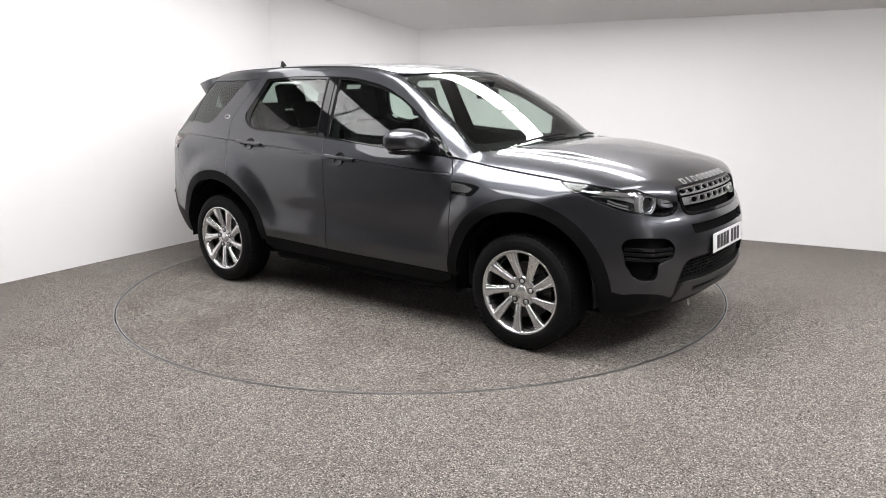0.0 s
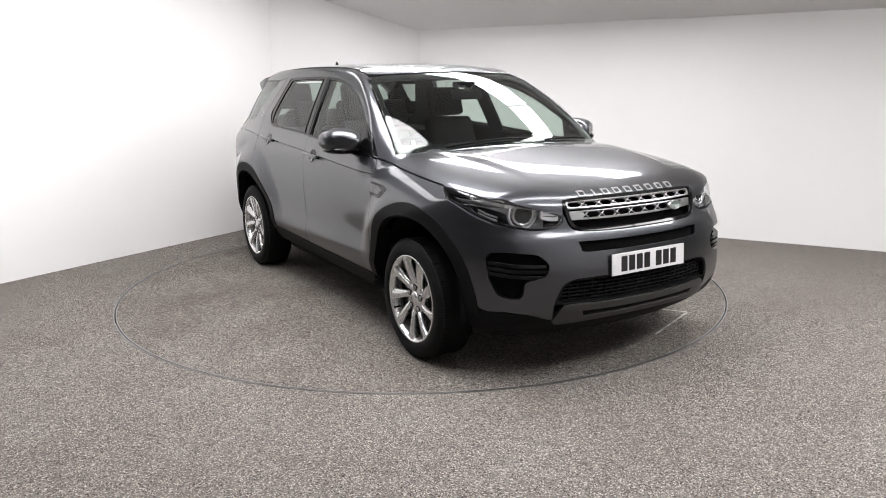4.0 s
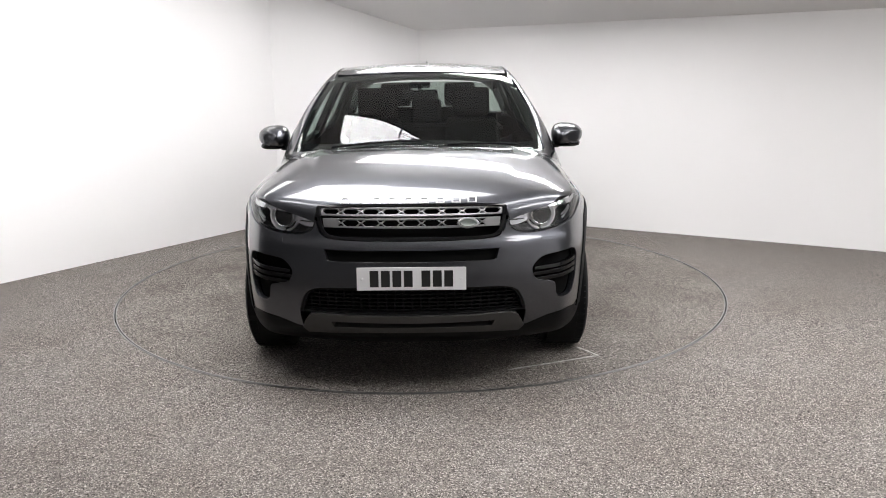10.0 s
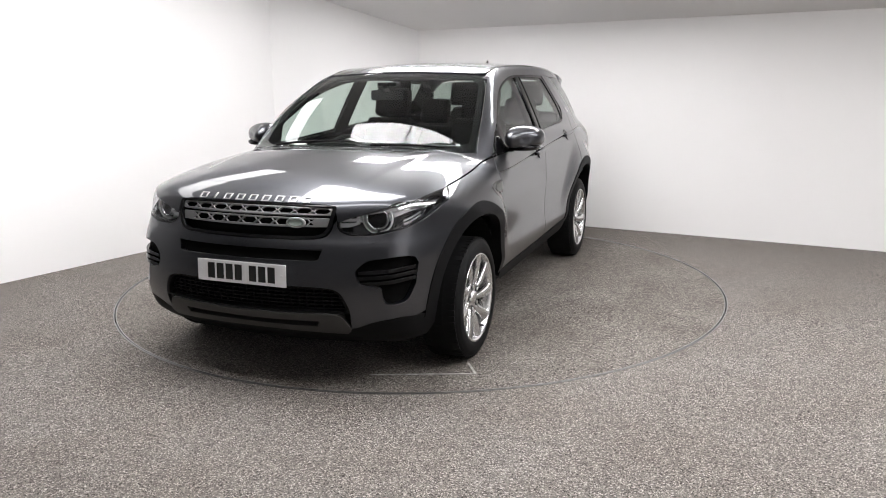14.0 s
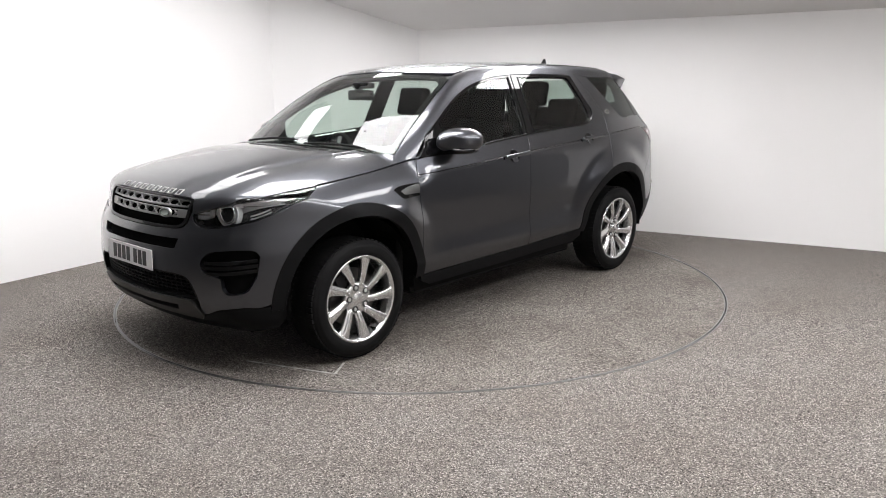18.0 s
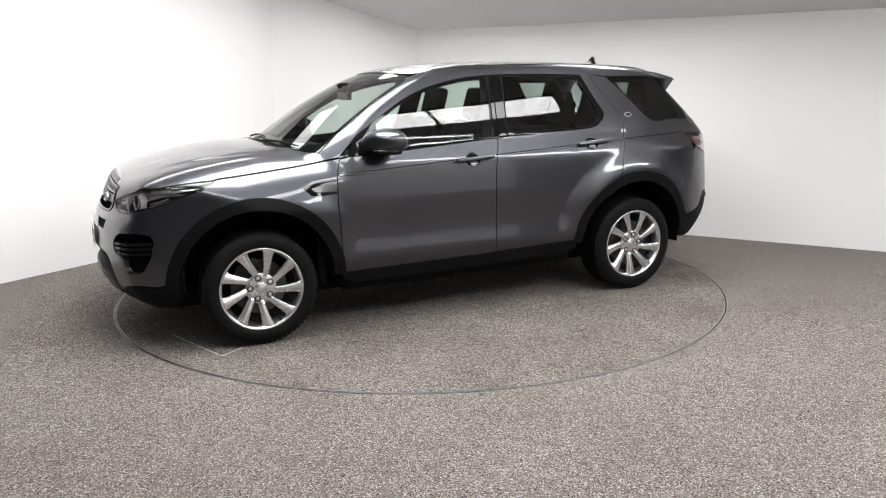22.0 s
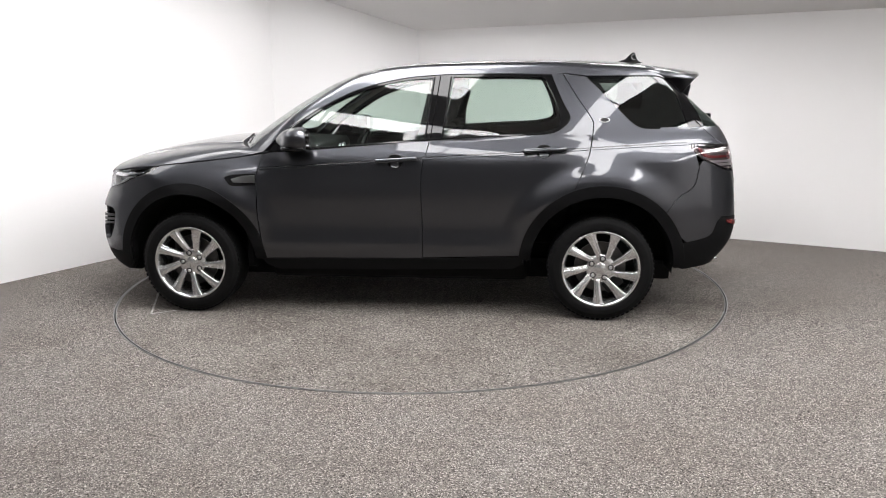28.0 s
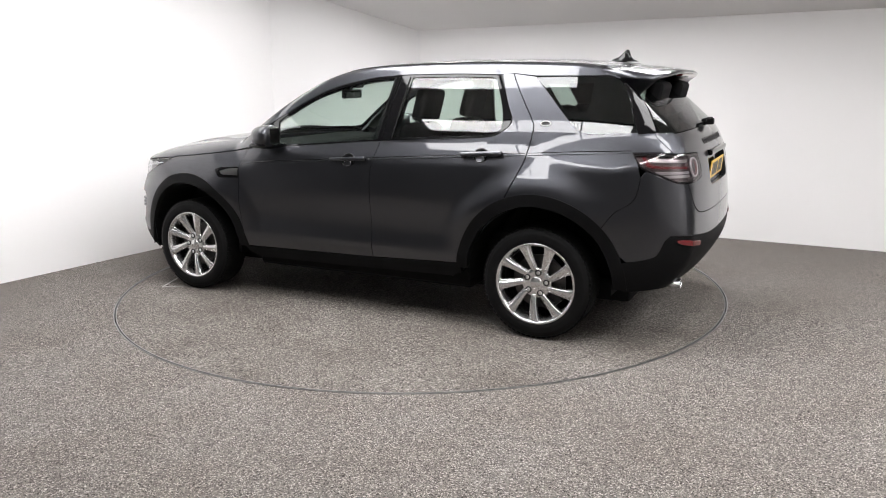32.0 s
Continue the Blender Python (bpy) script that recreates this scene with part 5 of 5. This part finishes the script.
gate = np.vstack([tail_uv(smooth_line([(0.0, 0.775), (0.40, 0.775), (0.60, 0.790), (0.70, 0.845), (0.745, 0.955)])), tail_uv([(0.745, 0.957)]), tail_uv(smooth_line([(0.68, 0.958), (0.56, 0.970), (0.52, 1.0), (0.53, 1.118)])), tail_uv(smooth_line([(0.68, 1.126), (0.775, 1.128)])), tail_uv(smooth_line([(0.745, 1.225), (0.60, 1.232), (0.3, 1.238), (0.0, 1.240)]))])
GATE = join(gate, mirror_line(gate)[1:-1])
recess = tail_uv(join([(0.0, 0.905), (0.30, 0.905), (0.34, 0.93), (0.34, 1.075), (0.0, 1.075)]))
RECESS = join(recess, mirror_line(recess)[1:-1])
one("tailgate", GATE, on_tail, M_PAINT, car, "grey painted tailgate", step=0.035, rim=0.03, holes=(RECESS,))
one("plate_recess", RECESS, on_tail, M_GLOSSBLACK, car, offset=-0.035, rim=0.0, step=0.05)
number_plate(pose(-2.232, 0, 0.985, 0, 6, 180), M_PLATEY)
bm = rounded(-2.245, -2.18, -0.30, 0.30, 1.078, 1.110, 0.012, 2)
part("tailgate_grip", bm, M_GLOSSBLACK, car)
for k in range(9):
    y = -0.30 + k * 0.075
    l = tail_uv([(y - 0.022, 1.150), (y + 0.022, 1.150), (y + 0.022, 1.180), (y - 0.022, 1.180)])
    c = tail_uv([(y - 0.012, 1.158), (y + 0.012, 1.158), (y + 0.012, 1.172), (y - 0.012, 1.172)])
    one("tailgate_mark", l, on_tail, M_DARKMETAL, car, "raised dark lettering mark", offset=0.005, rim=0.005, step=0.03, holes=(c,))
# painted corner behind the shut line between quarter and tailgate
both("tail_corner", tail_uv(join(smooth_line([(0.700, 1.128), (0.775, 1.131), (0.830, 1.133)]), smooth_line([(0.812, 1.19), (0.795, 1.232)]), smooth_line([(0.75, 1.236), (0.690, 1.238)]))), on_tail, M_PAINT, car, offset=-0.004, rim=0.02, step=0.025)
# strip of black body between lamp and quarter, above the lamp
pil = np.vstack([tail_uv(smooth_line([(0.764, 1.228), (0.736, 1.302), (0.698, 1.392), (0.653, 1.487), (0.64, 1.51)])), tail_uv(smooth_line([(0.607, 1.505), (0.655, 1.41), (0.705, 1.32), (0.74, 1.234)]))])
both("tail_pillar", pil, on_tail, M_GLOSSBLACK, car, "gloss black rear pillar", step=0.03, rim=0.01, offset=-0.002)
rg = np.vstack([tail_uv(smooth_line([(0.0, 1.245), (0.35, 1.243), (0.60, 1.238), (0.735, 1.232)])), tail_uv(smooth_line([(0.70, 1.32), (0.65, 1.41), (0.60, 1.50)])), tail_uv(smooth_line([(0.45, 1.525), (0.2, 1.53), (0.0, 1.53)]))])
RG = join(rg, mirror_line(rg)[1:-1])
one("rear_screen", RG, on_tail, M_PRIVACY, car, "dark tinted rear screen", step=0.04, rim=0.006, offset=-0.003)
rb = np.vstack([tail_uv(smooth_line([(0.0, 0.768), (0.40, 0.768), (0.61, 0.783), (0.71, 0.842), (0.752, 0.955)])), tail_uv([(0.80, 0.958)]), side_to_tail(smooth_line([(-2.05, 0.998), (-1.985, 1.025), (-1.958, 0.995)])), side_to_tail(tail_shut[::-1] - (0.003, 0.0)),
                side_to_tail(arc(RW, AXLE_Z, ARCH, 138, 157, 8)), side_to_tail(smooth_line([(-1.90, 0.520), (-1.98, 0.535), (-2.06, 0.565), (-2.10, 0.650)])), tail_uv(smooth_line([(0.83, 0.675), (0.70, 0.668), (0.4, 0.640), (0.0, 0.635)]))])
one("rear_bumper", join(rb, mirror_line(rb)[1:-1]), on_tail, M_PAINT, car, step=0.035, rim=0.03)
rl = np.vstack([tail_uv(smooth_line([(0.0, 0.630), (0.4, 0.635), (0.70, 0.663), (0.83, 0.670)])), side_to_tail(smooth_line([(-2.095, 0.645), (-2.055, 0.560), (-1.98, 0.530), (-1.90, 0.516)])), side_to_tail(arc(RW, AXLE_Z, ARCH - 0.02, 163, 182, 8)), side_to_tail([(-1.90, 0.335)]), tail_uv(smooth_line([(0.72, 0.36), (0.45, 0.385), (0.0, 0.39)]))])
one("bumper_cladding", join(rl, mirror_line(rl)[1:-1]), on_tail, M_BLACK, car, "black plastic rear bumper cladding", step=0.035, rim=0.03, offset=0.002)
for s in (1, -1):
    r = tail_uv(smooth_line([(0.62, 0.622), (0.70, 0.634), (0.80, 0.648), (0.79, 0.625), (0.70, 0.608), (0.62, 0.600), (0.62, 0.621)])[:-1])
    one("reflector", r if s > 0 else mirror_line(r), on_tail, M_REFLECTOR, car, "red bumper reflector", offset=0.009, rim=0.01, step=0.02)
    bm = ring_of([(0.030, -0.05), (0.034, 0.09), (0.031, 0.092), (0.028, 0.085), (0.026, -0.02), (0.0, -0.02)], 24)
    bmesh.ops.scale(bm, vec=(1.35, 1, 0.8), verts=bm.verts)
    bmesh.ops.transform(bm, matrix=pose(-2.065, 0.60 * s, 0.352, 0, 0, 90), verts=bm.verts)
    part("exhaust_tip", bm, M_CHROME, car, "bright oval exhaust tip", True)

# spoiler over the rear screen
bm = bmesh.new()
rings = []
for y in np.linspace(-0.63, 0.63, 21):
    e = abs(y) / 0.63
    back = 0.04 + 0.10 * e ** 3
    z0 = 1.632 - 0.045 * e ** 2.4
    sag = 0.085 * max(0, (e - 0.80) / 0.2) ** 1.5
    x1 = -2.075 + back
    rings.append([Vector((-1.655, y, z0)), Vector((-1.80, y, z0 - 0.016)), Vector((x1, y, z0 - 0.050)), Vector((x1 - 0.012, y, z0 - 0.060)), Vector((x1, y, z0 - 0.070)), Vector((-1.86, y, z0 - 0.075 - sag)), Vector((-1.76, y, z0 - 0.085 - sag * 0.8)), Vector((-1.66, y, z0 - 0.04))])
loft(bm, rings)
bmesh.ops.recalc_face_normals(bm, faces=bm.faces)
sp = part("spoiler", bm, M_PAINT, car, "grey roof spoiler", True)
part("brake_light", rounded(-2.028, -1.99, -0.20, 0.20, 1.546, 1.561, 0.004, 1), M_REDLENS, sp, "high red brake light")
part("wiper_rear", rounded(-2.16, -2.13, -0.25, 0.05, 1.262, 1.282, 0.008, 2), M_BLACK, car, "black rear wiper")
part("wiper_hub", rounded(-2.20, -2.14, -0.03, 0.03, 1.245, 1.285, 0.012, 2), M_BLACK, car)

# roof: rails, aerial fin
for s in (1, -1):
    l = smooth_line([(0.10, 0.606), (-0.5, 0.608), (-1.0, 0.608), (-1.4, 0.600), (-1.60, 0.590)])
    line = np.vstack([l, l[::-1] + (0, -0.014)])
    sheet("roof_channel", skin(line, on_top, offset=0.002, rim=0.004, step=0.03, flip=s < 0), M_BLACK, car)
bm = bmesh.new()
rings = []
for z, x0, x1, w in ((0.0, -0.115, 0.115, 0.034), (0.012, -0.085, 0.075, 0.026), (0.03, -0.065, 0.02, 0.014), (0.065, -0.052, -0.018, 0.007), (0.075, -0.048, -0.028, 0.004)):
    c, r = (x0 + x1) / 2, (x1 - x0) / 2
    rings.append([Vector((c + r * math.cos(t), w * math.sin(t), z)) for t in (2 * math.pi * k / 20 for k in range(20))])
loft(bm, rings)
bmesh.ops.recalc_face_normals(bm, faces=bm.faces)
bmesh.ops.translate(bm, verts=bm.verts, vec=(-1.60, 0, 1.640))
part("aerial_fin", bm, M_GLOSSBLACK, car, "black shark-fin aerial", True)

# cowl and wipers
cw = join([(1.185, 0.0)], smooth_line([(1.175, 0.2), (1.115, 0.5), (0.99, 0.765), (0.885, 0.84)]), [(0.89, 0.80)], smooth_line([(0.965, 0.76), (1.07, 0.45), (1.105, 0.2), (1.112, 0.0)]))
one("cowl", join(cw, mirror_y(cw)[1:-1]), on_top, M_BLACK, car, "black cowl below the windscreen", offset=-0.022, rim=0.0, step=0.05)


def wiper(y0, y1, lean):
    l = np.array([(1.150 - 0.24 * y0 * y0, y0), (1.135 - 0.24 * y1 * y1 - lean, y1)])
    a = on_top(np.array([l[0] + (l[1] - l[0]) * t for t in np.linspace(0, 1, 9)]))
    n = gradient(a)
    bm = bmesh.new()
    rings = []
    for p, q, t in zip(a, n, np.linspace(0, 1, 9)):
        w = 0.008 - 0.003 * t
        c = Vector(p + q * (0.012 - 0.004 * t))
        rings.append([c + Vector((w, 0, 0)), c + Vector((0, 0, w)), c + Vector((-w, 0, 0)), c + Vector((0, 0, -w))])
    loft(bm, rings)
    bmesh.ops.recalc_face_normals(bm, faces=bm.faces)
    return part("wiper", bm, M_BLACK, car, "black windscreen wiper", True)


wiper(-0.52, 0.06, 0.03)
wiper(0.18, 0.62, 0.02)

# underside
part("rear_apron", rounded(-1.97, -1.84, -0.76, 0.76, 0.36, 0.62, 0.02, 1), M_CABIN, car, "black inner apron")
part("front_apron", rounded(1.84, 1.94, -0.70, 0.70, 0.23, 0.50, 0.02, 1), M_CABIN, car, "black inner apron")
bm = rounded(-1.86, 1.88, -0.62, 0.62, 0.20, 0.34, 0.03, 2)
part("underbody", bm, M_CABIN, car, "black underbody")
bm = rounded(-0.90, 0.84, -0.80, 0.80, 0.225, 0.36, 0.02, 1)
part("floor_pan", bm, M_CABIN, car)
for x in (FW, RW):
    bm = ring_of([(0.03, -0.74), (0.03, 0.74)], 12)
    bmesh.ops.translate(bm, verts=bm.verts, vec=(x, 0, HUB_Z))
    part("axle", bm, M_DARKMETAL, car)

# ---------------------------------------------------------------- cabin, seen through the glass
def seat(x, y, z, w, lean, name="seat"):
    s = new(name)
    s.parent = car
    s.matrix_local = pose(x, y, z)
    tagged(s, "dark cloth seat")
    bm = rounded(-0.25, 0.27, -w / 2, w / 2, -0.10, 0.06, 0.05, 3)
    part("cushion", bm, M_CLOTH, s, "", True)
    bm = rounded(-0.06, 0.06, -w / 2, w / 2, 0.0, 0.62, 0.05, 3)
    for v in bm.verts:
        v.co.y *= 1.0 - 0.28 * max(0, (v.co.z - 0.35) / 0.27)
    bmesh.ops.transform(bm, matrix=pose(-0.22, 0, 0.02, 0, -lean, 0), verts=bm.verts)
    part("backrest", bm, M_CLOTH, s, "", True)
    return s


def headrest(parent, y, lean, w=0.27):
    bm = rounded(-0.045, 0.045, -w / 2 + y, w / 2 + y, 0.64, 0.86, 0.045, 3)
    bmesh.ops.transform(bm, matrix=pose(-0.22, 0, 0.02, 0, -lean, 0), verts=bm.verts)
    part("headrest", bm, M_CLOTH, parent, "", True)
    for d in (-0.06, 0.06):
        bm = rounded(-0.007, 0.007, y + d - 0.007, y + d + 0.007, 0.58, 0.68, 0.003, 1)
        bmesh.ops.transform(bm, matrix=pose(-0.22, 0, 0.02, 0, -lean, 0), verts=bm.verts)
        part("headrest_stalk", bm, M_DARKMETAL, parent)


for y in (0.37, -0.37):
    headrest(seat(0.06, y, 0.63, 0.52, 16), 0.0, 16, 0.29)
bench = seat(-0.86, 0.0, 0.54, 1.28, 20, "rear_bench")
for y in (0.40, 0.0, -0.40):
    headrest(bench, y, 20, 0.27)

third = seat(-1.50, 0.0, 0.66, 1.12, 14, "third_row_bench")
for y in (0.31, -0.31):
    headrest(third, y, 14, 0.30)

# dashboard, wheel, mirror, trims
bm = rounded(0.62, 1.02, -0.72, 0.72, 0.62, 1.10, 0.07, 3)
for v in bm.verts:
    if v.co.z > 0.9:
        v.co.z += 0.05 * (v.co.x - 0.82)
part("dashboard", bm, M_CABIN, car, "black dashboard", True)
part("console", rounded(-0.15, 0.70, -0.11, 0.11, 0.35, 0.72, 0.03, 2), M_CABIN, car)
bm = rounded(0.60, 0.68, -0.16, 0.16, 0.86, 1.02, 0.02, 2)
part("centre_screen", bm, M_GLOSSBLACK, car)
for y in (-0.42, -0.31):
    bm = ring_of([(0.05, 0.0), (0.05, 0.012), (0.043, 0.012), (0.043, 0.004), (0.0, 0.004)], 24)
    bmesh.ops.transform(bm, matrix=pose(0.615, y, 1.0, 0, 0, 90), verts=bm.verts)
    part("dial", bm, M_SILVER, car)
sw = new("steering_wheel")
sw.parent = car
tagged(sw, "black three-spoke steering wheel")
sw.matrix_local = pose(0.47, -0.37, 0.985, 0, 68, 0)
bm = bmesh.new()
rings = []
for k in range(37):
    a = 2 * math.pi * k / 36
    c = Vector((0.18 * math.cos(a), 0.18 * math.sin(a), 0))
    o = c.normalized()
    rings.append([c + o * 0.016 * math.cos(b) + Vector((0, 0, 0.016 * math.sin(b))) for b in (2 * math.pi * j / 10 for j in range(10))])
loft(bm, rings, cap=False)
bmesh.ops.recalc_face_normals(bm, faces=bm.faces)
part("rim", bm, M_CABIN, sw, "", True)
part("boss", rounded(-0.07, 0.07, -0.08, 0.08, -0.045, 0.01, 0.025, 2), M_CABIN, sw)
for a in (0, 90, 180):
    bm = rounded(-0.018, 0.018, 0.05, 0.18, -0.012, 0.004, 0.005, 1)
    bmesh.ops.transform(bm, matrix=pose(0, 0, 0, 0, 0, a - 0), verts=bm.verts)
    part("arm", bm, M_SILVER, sw, "satin silver arm")
part("column", rounded(0.47, 0.75, -0.40, -0.34, 0.88, 0.95, 0.02, 2), M_CABIN, car)
rm = part("cabin_mirror", rounded(0.495, 0.53, -0.12, 0.12, 1.405, 1.475, 0.018, 2), M_GLOSSBLACK, car, "black rear-view mirror")
part("mirror_stalk", rounded(0.50, 0.56, -0.012, 0.012, 1.46, 1.52, 0.005, 1), M_CABIN, rm)
part("sensor_pod", rounded(0.44, 0.53, -0.07, 0.07, 1.485, 1.525, 0.015, 2), M_CABIN, car)
one("headlining", join(roof_half * (0.97, 0.96), mirror_y(roof_half * (0.97, 0.96))[1:-1]), on_top, M_LINING, car, "grey roof lining", offset=-0.06, rim=0.0, step=0.07)
for s in (1, -1):
    for poly, mat in ((front_door, M_CABIN), (rear_door, M_CABIN), (quarter, M_CABIN)):
        sheet("door_trim", skin(poly, on_side, offset=-0.06, rim=0.0, step=0.08, flip=s < 0), mat, car)
    pil = join(pillar_line[4:-2], pillar_line[4:-2][::-1] + (-0.05, -0.03))
    sheet("pillar_trim", skin(pil, on_side, offset=-0.03, rim=0.0, step=0.06, flip=s < 0), M_LINING, car)
    sheet("centre_pillar_trim", skin([(-0.25, 1.56), (-0.40, 1.56), (-0.36, 1.16), (-0.17, 1.15)], on_side, offset=-0.05, rim=0.0, step=0.06, flip=s < 0), M_CABIN, car)
    sheet("rear_pillar_trim", skin([(-1.03, 1.56), (-1.30, 1.56), (-1.52, 1.30), (-1.60, 1.24), (-1.16, 1.19)], on_side, offset=-0.05, rim=0.0, step=0.06, flip=s < 0), M_CABIN, car)
part("load_cover", rounded(-2.02, -1.12, -0.68, 0.68, 1.10, 1.14, 0.02, 2), M_CABIN, car)
part("bulkhead", rounded(-2.05, -1.95, -0.72, 0.72, 0.60, 1.14, 0.02, 1), M_CABIN, car)
part("firewall", rounded(0.95, 1.00, -0.85, 0.85, 0.30, 1.02, 0.01, 1), M_CABIN, car)
part("engine_cover", rounded(1.0, 1.98, -0.50, 0.50, 0.36, 0.86, 0.05, 2), M_CABIN, car)

# worn white lines on the deck by a front wheel
def deck_line(a, b, w=0.014):
    a, b = Vector((*a, 0)), Vector((*b, 0))
    d = (b - a).normalized()
    n = Vector((-d.y, d.x, 0)) * (w / 2)
    bm = bmesh.new()
    lo = [bm.verts.new(p + Vector((0, 0, 0.0005))) for p in (a - n, b - n, b + n, a + n)]
    hi = [bm.verts.new(p + Vector((0, 0, 0.002))) for p in (a - n, b - n, b + n, a + n)]
    bm.faces.new(hi)
    for i in range(4):
        bm.faces.new((lo[i], lo[(i + 1) % 4], hi[(i + 1) % 4], hi[i]))
    part("marking", bm, M_CHALK, turntable, "worn white marking line")


deck_line((1.94, 0.511), (1.731, 1.04))
deck_line((1.731, 1.04), (1.591, 0.947))

def motions():
    rows = [(t * 1.0, pose(0, 0, 0, 0, 0, math.degrees(turn_at(t)))) for t in range(33)]
    walk(turntable, rows)
    walk(car, [(t, m @ Matrix.Translation((CAR_X, CAR_Y, 0.001))) for t, m in rows])


motions()
